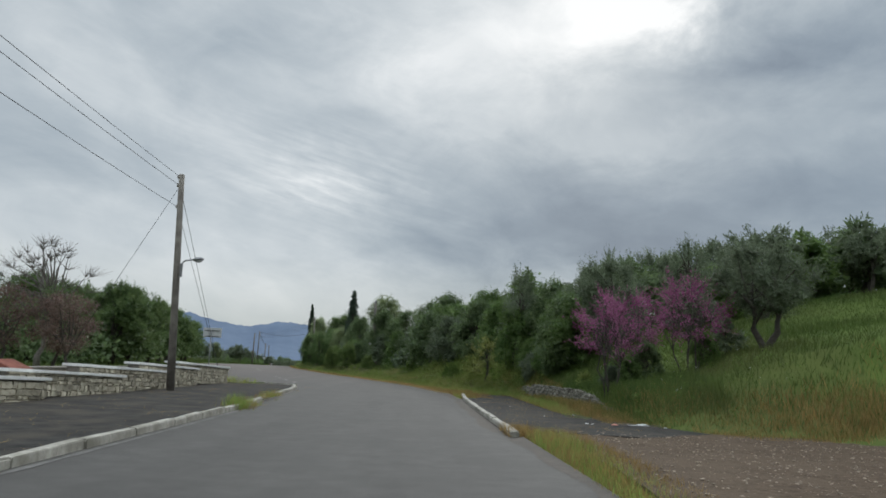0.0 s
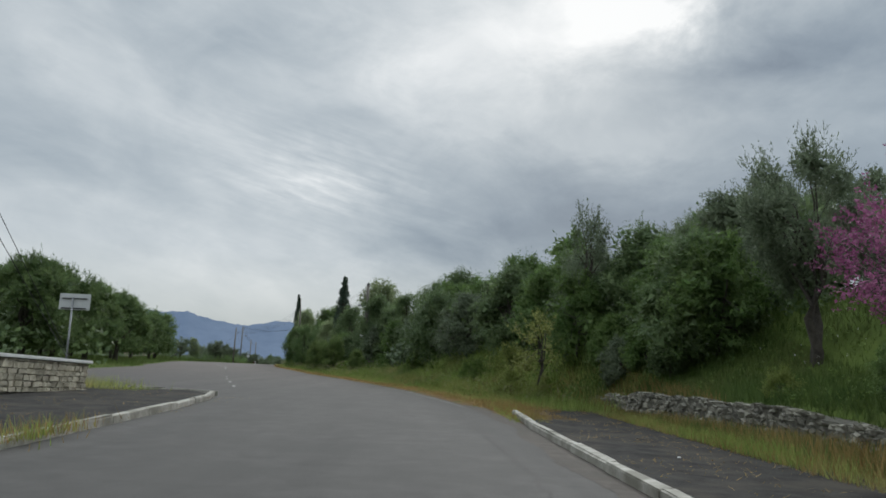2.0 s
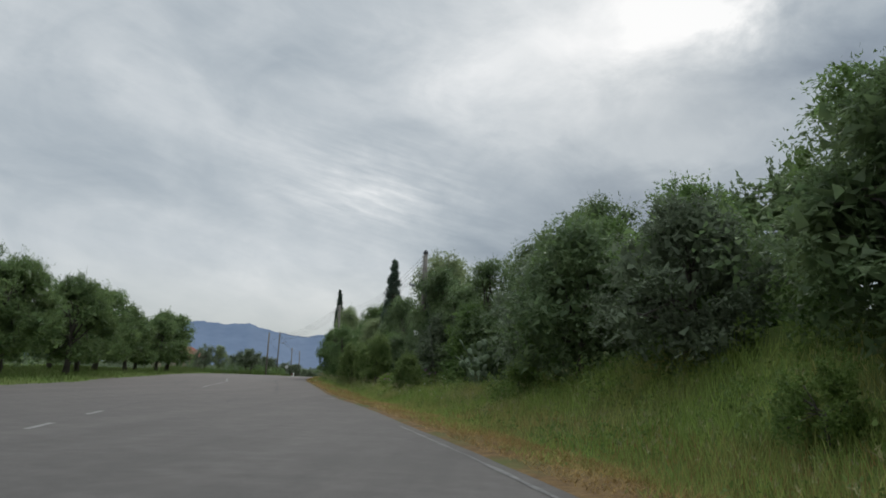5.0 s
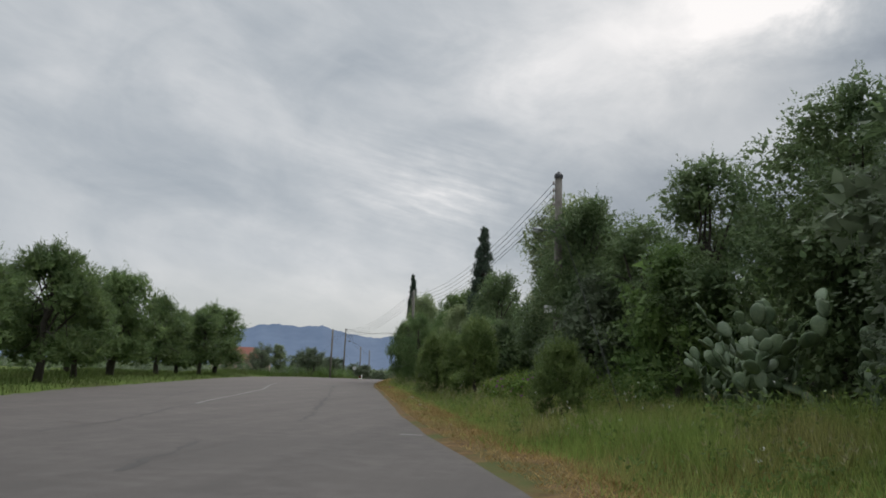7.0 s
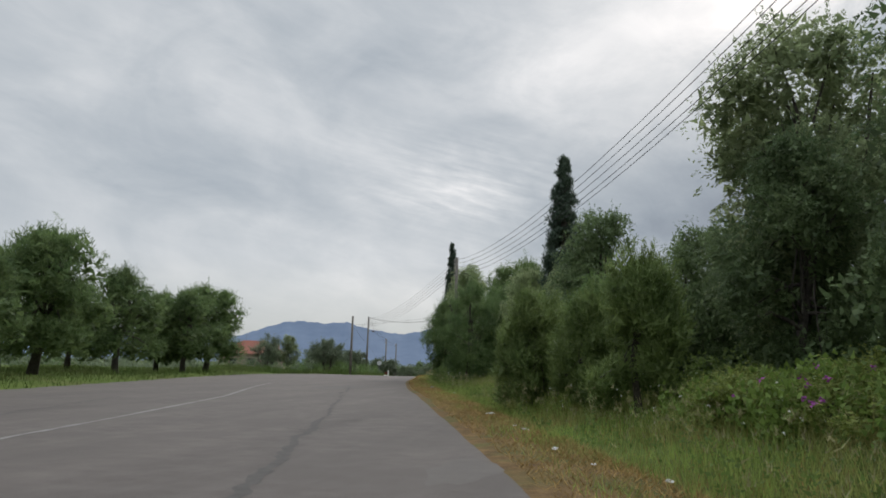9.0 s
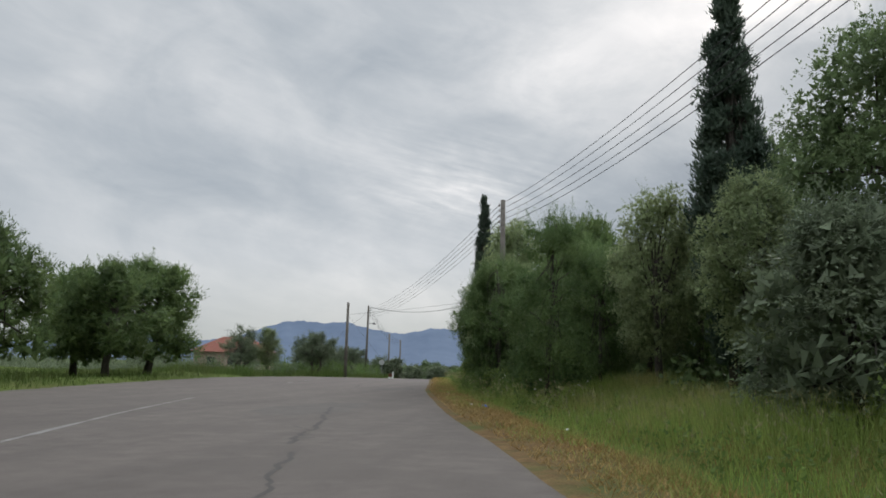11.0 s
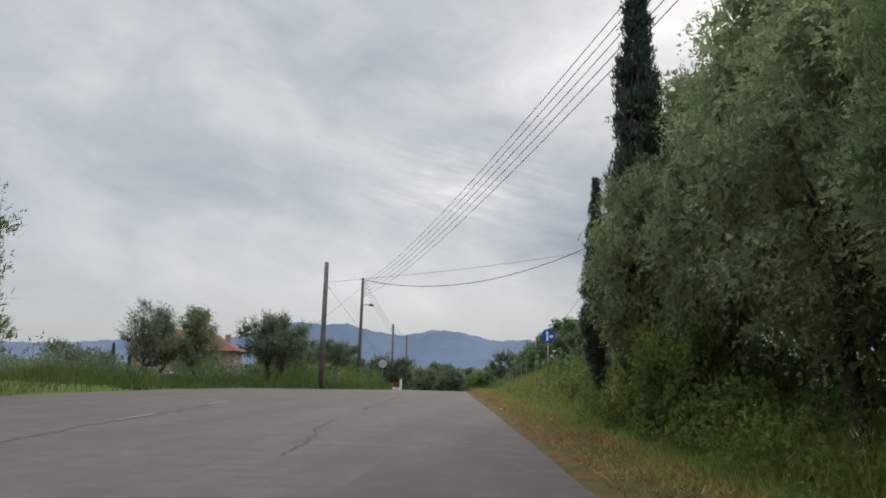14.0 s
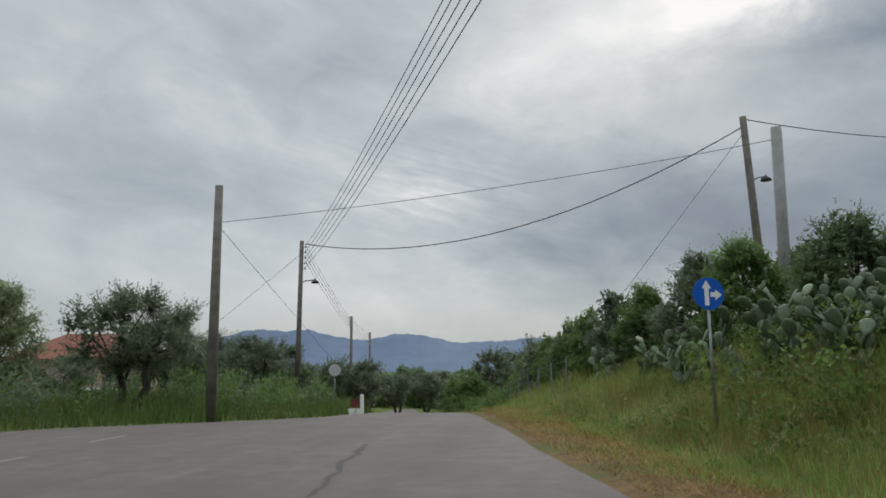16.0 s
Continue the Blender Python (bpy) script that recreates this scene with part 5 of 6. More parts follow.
def lamp(t, base, reach, rise, way, head=0.5, cone=False):
    """A bracket lamp on a pole: bent arm and head."""
    ux, uy = math.cos(radians(way)), math.sin(radians(way))
    b = Vector(base)
    pts = [b, b + Vector((ux * 0.05, uy * 0.05, rise * 0.45)), b + Vector((ux * reach * 0.35, uy * reach * 0.35, rise * 0.85)), b + Vector((ux * reach, uy * reach, rise))]
    v, f = tube(pts, [0.028] * 4, 8)
    arm = part("lamp_arm", mesh_from("lamp_arm", v, f, METAL, True), t)
    e = pts[-1]
    if cone:
        v, f = tube([e + Vector((0, 0, 0.05)), e + Vector((0, 0, -0.02)), e + Vector((0, 0, -0.08)), e + Vector((0, 0, -0.16))], [0.04, 0.07, 0.17, 0.2], 14)
        part("lamp_shade", mesh_from("lamp_shade", v, f, DARK_METAL, True), arm)
        return
    bm = bmesh.new()
    bmesh.ops.create_uvsphere(bm, u_segments=14, v_segments=8, radius=1, matrix=Matrix.Translation(e + Vector((ux * head * 0.4, uy * head * 0.4, 0.01))) @ pose(0, 0, 0, 0, -8, way) @ Matrix.Diagonal((head * 0.5, 0.14, 0.085, 1)))
    part("lamp_head", bm_mesh("lamp_head", bm, METAL, True), arm)
    bm = bmesh.new()
    bmesh.ops.create_uvsphere(bm, u_segments=12, v_segments=6, radius=1, matrix=Matrix.Translation(e + Vector((ux * head * 0.48, uy * head * 0.48, -0.035))) @ pose(0, 0, 0, 0, -8, way) @ Matrix.Diagonal((head * 0.34, 0.11, 0.07, 1)))
    part("lamp_glass", bm_mesh("lamp_glass", bm, SIGN_BACK, True), arm)


def wire(a, b, sag, r=0.009, label="thin dark overhead wire", group="overhead wires"):
    a, b = Vector(a), Vector(b)
    n = 24
    pts = [a.lerp(b, i / n) - Vector((0, 0, sag * 4 * (i / n) * (1 - i / n))) for i in range(n + 1)]
    v, f = tube(pts, [r] * (n + 1), 5)
    tagged(new("overhead_wire", mesh_from("overhead_wire", v, f, WIRE, True)), label, "wire", group)


a_top = Vector((-9.4, 27.2, 8.12))
t = pole(-9.0, 27.2, 0.08, 8.14, 0.15, 0.105, POLE, "weathered timber pole with a street lamp at the low walls", (-0.4, 0.0), (8.05, 7.72, 6.9), -0.13)
lamp(t, (-0.14, 0, 4.42), 0.5, 0.42, 0, 0.42)
part("fuse_box", bm_mesh("fuse_box", box_bm(0.09, 0.07, 0.5, 0.01, (-0.02, -0.14, 4.4)), METAL), t)
for z, dz in ((8.08, 0), (7.75, 0), (6.92, 0)):
    wire((-9.5, 27.2, z), (-8.7, -12, z + 0.1), 0.22)
wire((-9.5, 27.2, 7.55), (-13.2, 28.3, 1.6), 0.0, 0.008, "thin stay wire of the timber pole")
for z in (7.27, 6.46):
    wire((-9.3, 27.25, z), (-10.25, 38.6, 0.15), 0.0, 0.009, "thin stay wire of the timber pole")
INS = (0.24, 0.50, 0.76, 1.02, 1.28)
t = pole(-5.62, 86.05, 0.2, 8.45, 0.17, 0.13, POLE, "grey timber pole with a pointed cap among the trees", (0, 0), [8.5 - q for q in INS[:4]], -0.18, True)
lamp(t, (-0.1, 0, 6.2), 0.45, 0.12, 180, 0.42)
part("plate", bm_mesh("plate", box_bm(0.45, 0.03, 0.27, 0.006, (-0.26, -0.19, 3.43)), WHITE), t, label="small white plate")
pole(-18.8, 128.1, 0.2, 8.87, 0.15, 0.11, POLE, "timber pole with five insulators behind the pines", (0, 0), [8.87 - q for q in INS], -0.17)
t = pole(-38.1, 172.9, gz(-38.1, 172.9), 7.55, 0.14, 0.10, POLE, "timber pole with insulators and a lamp in the grove", (0.14, -0.2), [7.5 - q for q in INS], 0.2)
lamp(t, (0.1, -0.2, 5.35 - gz(-38.1, 172.9)), 0.75, 0.3, 0, 0.4, True)
pole(-36.15, 159.5, 0.0, 6.7, 0.16, 0.115, POLE, "bare dark timber pole in the tall grass", (0.24, -0.6))
pole(-40.3, 191.5, gz(-40.3, 191.5), 5.32, 0.13, 0.1, POLE, "dark timber pole beside the descending road", (0, 0), [5.2, 4.95, 4.7])
t = pole(-43.07, 209.5, gz(-43, 209.5), 5.1, 0.13, 0.1, POLE, "dark timber pole far down the road", (0, 0), [5.0, 4.75, 4.5])
t = pole(-18.6, 166.6, gz(-18.6, 166.6), 10.2, 0.17, 0.12, POLE, "leaning dark timber pole carrying the thick cable", (-0.72, -1.3))
lamp(t, (-0.35, -0.6, 7.95 - gz(-18.6, 166.6)), 0.45, 0.18, -10, 0.4, True)
pole(-19.8, 160.9, gz(-19.8, 160.9), 8.1, 0.18, 0.15, CONCRETE, "grey concrete pole behind the prickly pears", (-0.1, -0.7))
for k, q in enumerate(INS):
    zb = 8.5 - q * 0.97
    wire((-5.8, 86.05, zb if k < 4 else zb + 0.1), (-18.97, 128.1, 8.9 - q), 1.2)
    wire((-18.97, 128.1, 8.9 - q), (-37.75, 172.7, 7.55 - q), 0.85)
    if k < 4:
        wire((-37.75, 172.7, 7.55 - q), (-40.45, 191.5, 5.25 - 0.25 * k), 0.15)
        wire((-40.45, 191.5, 5.25 - 0.25 * k), (-43.2, 209.5, 5.05 - 0.25 * k), 0.15)
wire((-37.8, 172.7, 7.4), (-19.3, 165.35, 9.85), 1.7, 0.022, "thick black cable sagging between two poles")
wire((-19.3, 165.3, 10.1), (-4.5, 175.5, 12.0), 0.35, 0.019, "thick black cable running off over the bank")
wire((-35.95, 159.0, 5.62), (-19.9, 160.2, 7.75), 0.2, 0.009)
wire((-35.95, 159.0, 5.55), (-38.6, 186, 0.4), 0.0, 0.008, "thin stay wire of the bare pole")
wire((-37.95, 172.6, 6.9), (-44.5, 170.0, 0.6), 0.0, 0.008, "thin stay wire of the lamp pole")
wire((-19.25, 165.3, 9.7), (-24.3, 168.0, 3.2), 0.0, 0.008, "thin stay wire of the leaning pole")
wire((-18.9, 128.1, 8.0), (-12.0, 131.0, 5.5), 0.05, 0.009)

wire((-5.62, 86.0, 7.0), (-4.2, 78.0, 0.55), 0.0, 0.009, "thin stay wire of the grey pole")

# ---- signs ----
def arrow_mesh(pts, mat):
    bm = bmesh.new()
    f = bm.faces.new([bm.verts.new((x, 0, z)) for x, z in pts])
    r = bmesh.ops.extrude_face_region(bm, geom=[f])
    for v in r["geom"]:
        if isinstance(v, bmesh.types.BMVert):
            v.co.y -= 0.004
    bmesh.ops.recalc_face_normals(bm, faces=bm.faces[:])
    return bm_mesh("arrow", bm, mat)


gs = gz(-23.83, 152.4)
t = thing("direction_sign", pose(-23.83, 152.4, gs, 0, 0, 12), "round blue sign with two white arrows on a thin post", "road sign")
v, f = tube([(0, 0.03, -0.3), (0, 0.03, 2.61 - gs + 0.2)], [0.026, 0.026], 10)
part("post", mesh_from("post", v, f, METAL, True), t)
v, f = tube([(0, -0.012, 2.61 - gs), (0, 0.0, 2.61 - gs)], [0.285, 0.285], 36)
disc = part("disc", mesh_from("disc", v, f, BLUE), t)
zc = 2.61 - gs
part("arrow", arrow_mesh([(-0.075, zc - 0.21), (0.005, zc - 0.21), (0.005, zc + 0.09), (0.05, zc + 0.09), (-0.035, zc + 0.235), (-0.12, zc + 0.09), (-0.075, zc + 0.09)], WHITE), disc, pose(0, -0.0125, 0))
part("arrow", arrow_mesh([(0.03, zc - 0.06), (0.12, zc - 0.06), (0.12, zc - 0.115), (0.235, zc - 0.02), (0.12, zc + 0.075), (0.12, zc + 0.02), (0.03, zc + 0.02)], WHITE), disc, pose(0, -0.0125, 0))
t = thing("sign_board", pose(-11.15, 39.3, 0.03, 0, 0, -4), "back of a pale rectangular sign board on a thin post", "road sign")
v, f = tube([(0, 0, -0.3), (-0.03, 0, 2.75)], [0.03, 0.03], 8)
part("post", mesh_from("post", v, f, METAL, True), t)
part("board", bm_mesh("board", box_bm(0.98, 0.02, 0.5, 0.006, (0.02, 0.04, 2.6)), SIGN_BACK), t)
for z in (2.4, 2.7):
    part("rail", bm_mesh("rail", box_bm(0.78, 0.03, 0.035, 0.004, (0.02, 0.012, z)), DARK_METAL), t)
g2 = gz(-37.0, 175.5)
t = thing("round_sign", pose(-37.0, 175.5, g2, 0, 0, 15), "grey back of a round sign on a post", "road sign")
v, f = tube([(0, 0, -0.3), (0, 0, 2.4)], [0.028, 0.028], 8)
part("post", mesh_from("post", v, f, METAL, True), t)
v, f = tube([(0, -0.03, 2.15), (0, -0.04, 2.15)], [0.3, 0.3], 28)
part("disc", mesh_from("disc", v, f, SIGN_BACK), t)
gm = gz(-33.6, 166.6)
t = thing("roadside_marker", pose(-33.6, 166.6, gm, 0, 0, 12), "white concrete marker with a dark red plate", "marker")
part("post", bm_mesh("post", box_bm(0.14, 0.12, 0.8, 0.012, (0.16, 0, 0.34)), WHITE), t)
part("block", bm_mesh("block", box_bm(0.5, 0.2, 0.24, 0.015, (-0.14, 0, 0.1)), WHITE), t)
part("plate", bm_mesh("plate", box_bm(0.34, 0.05, 0.3, 0.008, (-0.1, 0.02, 0.42)), RED), t)

# ---- house in the grove ----
hx, hy = -67.7, 202.3
hz = gz(hx, hy)
t = thing("house", pose(hx, hy, hz, 0, 0, 18), "pinkish house with a red hipped tile roof in the olive grove", "house")
part("wall", bm_mesh("wall", box_bm(11.0, 8.0, 5.2, 0.03, (0, 0, 2.5)), PLASTER), t)
bm = bmesh.new()
rf = [bm.verts.new(p) for p in ((-6.2, -4.7, 5.0), (6.2, -4.7, 5.0), (6.2, 4.7, 5.0), (-6.2, 4.7, 5.0), (-2.0, 0, 7.4), (2.0, 0, 7.4))]
for q in ((0, 1, 5, 4), (1, 2, 5), (2, 3, 4, 5), (3, 0, 4), (3, 2, 1, 0)):
    bm.faces.new([rf[i] for i in q])
roof = part("roof", bm_mesh("roof", bm, TILE), t)
part("chimney", bm_mesh("chimney", box_bm(0.6, 0.6, 1.2, 0.03, (4.2, 0.5, 6.4)), PLASTER), roof)
for wx, wz in ((-3, 3.6), (0, 3.6), (3, 3.6), (-3, 1.2), (3, 1.2)):
    w = part("window", bm_mesh("window", box_bm(1.1, 0.06, 1.2, 0.01, (wx, -4.01, wz)), WINDOW), t)
    part("sill", bm_mesh("sill", box_bm(1.3, 0.2, 0.08, 0.01, (wx, -4.06, wz - 0.66)), CAP), w)
part("porch_slab", bm_mesh("porch_slab", box_bm(6.5, 2.2, 0.18, 0.02, (1.0, -5.0, 2.45)), CAP), t)
for wx in (-2, 1, 4):
    v, f = tube([(wx, -5.9, -0.2), (wx, -5.9, 2.4)], [0.15, 0.15], 10)
    part("column", mesh_from("column", v, f, PLASTER, True), t)
v, f = tube([(-1.5, 0.5, 6.4), (-1.5, 0.5, 8.6)], [0.03, 0.02], 6)
an = part("antenna", mesh_from("antenna", v, f, METAL), t)
part("antenna_bar", bm_mesh("antenna_bar", box_bm(1.1, 0.03, 0.03, 0, (-1.5, 0.5, 8.4)), METAL), an)

for u, v, h in ((9, -7, 2.6), (9, -4, 2.8), (8, -1, 2.5), (9, 5, 2.6), (8, 8, 3.0), (10, 2.5, 2.2), (13, -9, 3.0), (14, 6, 2.8)):
    plant("bush_far", hx + 0.52 * u + 0.85 * v, hy - 0.85 * u + 0.52 * v, h * 0.8, 1.5, variants=4)

# wire fence past the cactus hedge
t = thing("wire_fence", pose(0, 0, 0), "wire fence on thin grey posts beyond the hedge", "fence")
fp = [by_road(y, 3.6) for y in (168, 171, 174, 177, 180, 183, 186)]
for x, y in fp:
    v, f = tube([(x, y, gz(x, y) - 0.2), (x, y, gz(x, y) + 1.5)], [0.035, 0.035], 6)
    part("post", mesh_from("post", v, f, METAL), t)
for k in range(4):
    v, f = tube([(x, y, gz(x, y) + 0.35 + 0.35 * k) for x, y in fp], [0.006] * len(fp), 4)
    part("strand", mesh_from("strand", v, f, METAL), t)

# ---- prickly pears ----
def pad_meshes(n, seed):
    rng, out = random.Random(seed), []
    for _ in range(n):
        bm = bmesh.new()
        bmesh.ops.create_icosphere(bm, subdivisions=2, radius=1)
        bend = rng.uniform(-0.25, 0.25)
        for v in bm.verts:
            x, y, z = v.co
            w = 0.78 + 0.22 * z
            v.co = Vector((x * 0.5 * w, y * 0.075 * (1.15 - 0.2 * z) + bend * 0.14 * z * z, (z + 1) * 0.5))
        out.append(bm_mesh("pad", bm, CACTUS, True))
    return out


PADS = pad_meshes(5, 12)


def prickly_pear(x, y, h, seed, spread=1.0, n=60, label="prickly pear with grey-green oval pads on the bank"):
    rng = random.Random(seed)
    t = thing("prickly_pear", pose(x, y, gz(x, y), 0, 0, 0), label, "cactus", "prickly pears")
    tips = [(Vector((rng.uniform(-1, 1) * spread * 0.5, rng.uniform(-1, 1) * spread * 0.5, -0.1)), Vector((rng.uniform(-0.4, 0.4), rng.uniform(-0.4, 0.4), 1)).normalized()) for _ in range(9)]
    made = 0
    while made < n and tips:
        p, way = tips.pop(rng.randrange(len(tips)) if rng.random() < 0.6 else 0)
        if p.z > h:
            continue
        size = rng.uniform(0.26, 0.44)
        q = way.to_track_quat("Z", "Y") @ Euler((0, 0, rng.uniform(0, 6.28))).to_quaternion()
        part("pad", PADS[rng.randrange(5)], t, Matrix.LocRotScale(p, q, (size * rng.uniform(0.75, 0.95), size, size)))
        made += 1
        for _ in range(rng.choice((1, 2, 2, 3))):
            off = q @ Vector((rng.uniform(-0.3, 0.3) * size, 0, size * rng.uniform(0.75, 0.97)))
            nw = (way * 0.7 + Vector((rng.uniform(-0.8, 0.8), rng.uniform(-0.8, 0.8), rng.uniform(0.0, 0.7)))).normalized()
            tips.append((p + off, nw))


for x, y, h, s, sp, n in ((-1.7, 74.3, 3.5, 1, 1.4, 170), (-0.1, 73.2, 3.4, 2, 1.3, 110), (-2.2, 75.9, 2.2, 3, 1.1, 60), (1.2, 71.2, 1.4, 4, 0.9, 26), (-0.6, 77.2, 1.5, 14, 0.9, 26),
                          (-22.2, 154.4, 2.3, 5, 1.7, 85), (-21.0, 152.2, 2.9, 6, 1.7, 85), (-20.2, 154.8, 2.8, 7, 1.5, 60), (-22.9, 157.4, 2.2, 8, 1.4, 55), (-23.2, 161.0, 2.3, 9, 1.5, 50), (-24.2, 165.5, 2.2, 10, 1.4, 45)) + ((-19.6, 150.4, 3.2, 11, 1.6, 70), (-20.8, 157.5, 3.0, 13, 1.5, 60), (-19.2, 148.6, 3.4, 15, 1.5, 70), (-18.6, 151.8, 3.9, 16, 1.6, 70), (-21.4, 153.6, 3.3, 17, 1.7, 95), (-20.2, 152.4, 3.9, 18, 1.6, 95), (-19.4, 153.8, 4.2, 19, 1.5, 80)):
    prickly_pear(x, y, h, s, sp, n)

# ---- litter ----
def litter(x, y, sx, sy, mat, label, seed, z=None):
    rng = random.Random(seed)
    bm = bmesh.new()
    bmesh.ops.create_icosphere(bm, subdivisions=2, radius=0.5)
    for v in bm.verts:
        v.co = Vector((v.co.x * sx, v.co.y * sy, max(v.co.z, -0.15) * min(sx, sy) * 0.45)) * rng.uniform(0.75, 1.2)
    ob = new("litter", bm_mesh("litter", bm, mat))
    ob.matrix_basis = pose(x, y, (max(gz(x, y) + 0.05, 0.045) if z is None else z), 0, 0, rng.uniform(0, 180))
    tagged(ob, label, "litter", "litter on the verge")


for k, (x, y, a, b) in enumerate(((-10.8, 88.0, 0.36, 0.14), (-10.3, 86.4, 0.12, 0.1), (-9.55, 85.3, 0.22, 0.13), (-11.45, 91.2, 0.22, 0.12), (-11.7, 92.0, 0.14, 0.1), (-18.6, 117.0, 0.34, 0.16), (-18.55, 119.5, 0.14, 0.12), (-23.3, 139.7, 0.18, 0.12),
                                  (-24.9, 143.5, 0.2, 0.12), (-15.7, 109.0, 0.16, 0.12), (-20.7, 125.0, 0.2, 0.1), (-12.6, 95.6, 0.4, 0.15), (-8.3, 78.3, 0.16, 0.1))):
    litter(x, y, a * 0.7, b * 0.75, LITTER, "crumpled pale litter lying on the dry verge", 200 + k)
litter(-18.1, 116.25, 0.2, 0.16, BLUE_LITTER, "crumpled blue plastic lying on the verge", 260)
for k, (x, y, a, b) in enumerate(((6.05, 20.0, 0.34, 0.2), (5.75, 19.95, 0.26, 0.1), (4.52, 19.9, 0.2, 0.08), (4.65, 19.8, 0.12, 0.06), (6.5, 19.5, 0.12, 0.05), (3.8, 22.4, 0.1, 0.05), (4.9, 23.5, 0.1, 0.06), (3.3, 27.0, 0.09, 0.05))):
    litter(x, y, a, b, LITTER, "crumpled pale plastic and paper on the dark pavement", 280 + k, 0.06)
litter(5.2, 19.65, 0.17, 0.13, PINK_LITTER, "crumpled faded pink wrapper on the dark pavement", 291, 0.07)
# dead twigs among the litter
for k, (x, y, ln, a) in enumerate(((5.55, 19.6, 0.5, 0.5), (6.15, 19.1, 0.6, -0.4), (4.9, 19.8, 0.45, 0.1), (6.2, 18.7, 0.35, 1.0), (6.35, 19.9, 0.5, -0.2), (4.4, 26.2, 0.5, 0.8), (3.6, 29.5, 0.4, 0.2))):
    rng = random.Random(310 + k)
    pts = [(ln * (u - 0.5), rng.uniform(-0.03, 0.03), 0.012 + rng.uniform(0, 0.03)) for u in (0, 0.3, 0.6, 1.0)]
    fork = [pts[2], (pts[2][0] + ln * 0.18, pts[2][1] + ln * 0.2, 0.04)]
    tw = joined([tube(pts, [0.009, 0.008, 0.006, 0.003], 5), tube(fork, [0.005, 0.002], 4)])
    ob = new("dead_twig", mesh_from("dead_twig", tw[0], tw[1], PALE_BARK, True))
    ob.matrix_basis = pose(x, y, 0.055, 0, 0, math.degrees(a))
    tagged(ob, "dry grey forked twig lying on the dark pavement", "twig", "dead twigs")

# ---- undergrowth, far woods, grass ----
rng = np.random.default_rng(5)
left_x0 = lambda y: float(np.interp(y, [p[1] for p in L_EDGE if p[1] > 41], [p[0] for p in L_EDGE if p[1] > 41]))


def scatter_band(n, y0, y1, d0, d1, h, r0, r1):
    ys = rng.uniform(y0, y1, n)
    d = rng.uniform(d0, d1, n)
    xs = edge_x(ys) + d / 0.96
    z = ground_z(xs, ys) + rng.random(n) ** 1.4 * h
    return np.stack([xs, ys, z], 1), rng.uniform(r0, r1, n)


sets = []
for n, y0, y1, d0, d1, h, leaf in ((420, 70, 150, 6.0, 13, 3.4, 26000), (200, 42, 66, 4.9, 12, 2.6, 15000), (30, 36, 42, 6.2, 9, 1.4, 2600), (110, 148, 200, 5.8, 9, 1.2, 6500), (110, 122, 148, 3.8, 7, 1.5, 8000)):
    c, r = scatter_band(n, y0, y1, d0, d1, h, 0.4, 0.95)
    sets.append(leaf_quads(rng, c, r, leaf, 0.2, 0.12, 0.3, 0.4))
tagged(new("undergrowth", leaf_mesh("undergrowth", sets, OAK)), "dense dark undergrowth beneath the trees on the bank", "undergrowth", kind="stuff")
sets = []
for n, y0, y1, d0, d1, h, leaf in ((46, 78, 88, 4.2, 6.5, 0.9, 4200), (40, 93, 105, 4.4, 7, 0.9, 3600), (60, 40, 74, 3.2, 5.6, 0.7, 5000), (110, 135, 156, 2.2, 5.5, 1.2, 11000), (110, 121, 137, 1.9, 3.6, 0.9, 9000)):
    c, r = scatter_band(n, y0, y1, d0, d1, h, 0.25, 0.5)
    sets.append(leaf_quads(rng, c, r, leaf, 0.10, 0.075, 0.4, 0.4))
tagged(new("brambles", leaf_mesh("brambles", sets, LIGHT)), "light green brambles at the edge of the tall grass", "brambles", kind="stuff")

cs, rs = [], []
for k in range(760):
    x, y = rng.uniform(-95, -34), rng.uniform(152, 225)
    if x > left_x0(y) - 2.2:
        continue
    s = rng.uniform(0.5, 1.15)
    for _ in range(3):
        cs.append((x + rng.normal() * s * 0.6, y + rng.normal() * s * 0.6, gz(x, y) + s * rng.uniform(0.2, 1.5)))
        rs.append(s * rng.uniform(0.5, 0.9))
tagged(new("scrub", leaf_mesh("scrub", [leaf_quads(rng, cs, rs, 56000, 0.18, 0.10, 0.5, 0.4, needle=True)], OLIVE)), "tangled green scrub between the olive trees", "scrub", kind="stuff")

cs, rs = [], []
for k in range(620):
    y = rng.uniform(155, 236)
    x = float(left_x0(min(y, 239))) - rng.uniform(2.0, 9.0) if k % 4 else float(edge_x(max(y, 186))) + rng.uniform(2.5, 8)
    if k % 4 == 0:
        y = max(y, 186)
    s = rng.uniform(0.35, 0.8)
    for _ in range(3):
        cs.append((x + rng.normal() * s * 0.6, y + rng.normal() * s * 0.6, gz(x, y) + s * rng.uniform(0.2, 1.9)))
        rs.append(s * rng.uniform(0.5, 0.85))
tagged(new("verge_shrubs", leaf_mesh("verge_shrubs", [leaf_quads(rng, cs, rs, 42000, 0.15, 0.08, 0.7, 0.4, needle=True)], BROAD)), "green shrubs in the tall grass beside the road", "shrubs", kind="stuff")

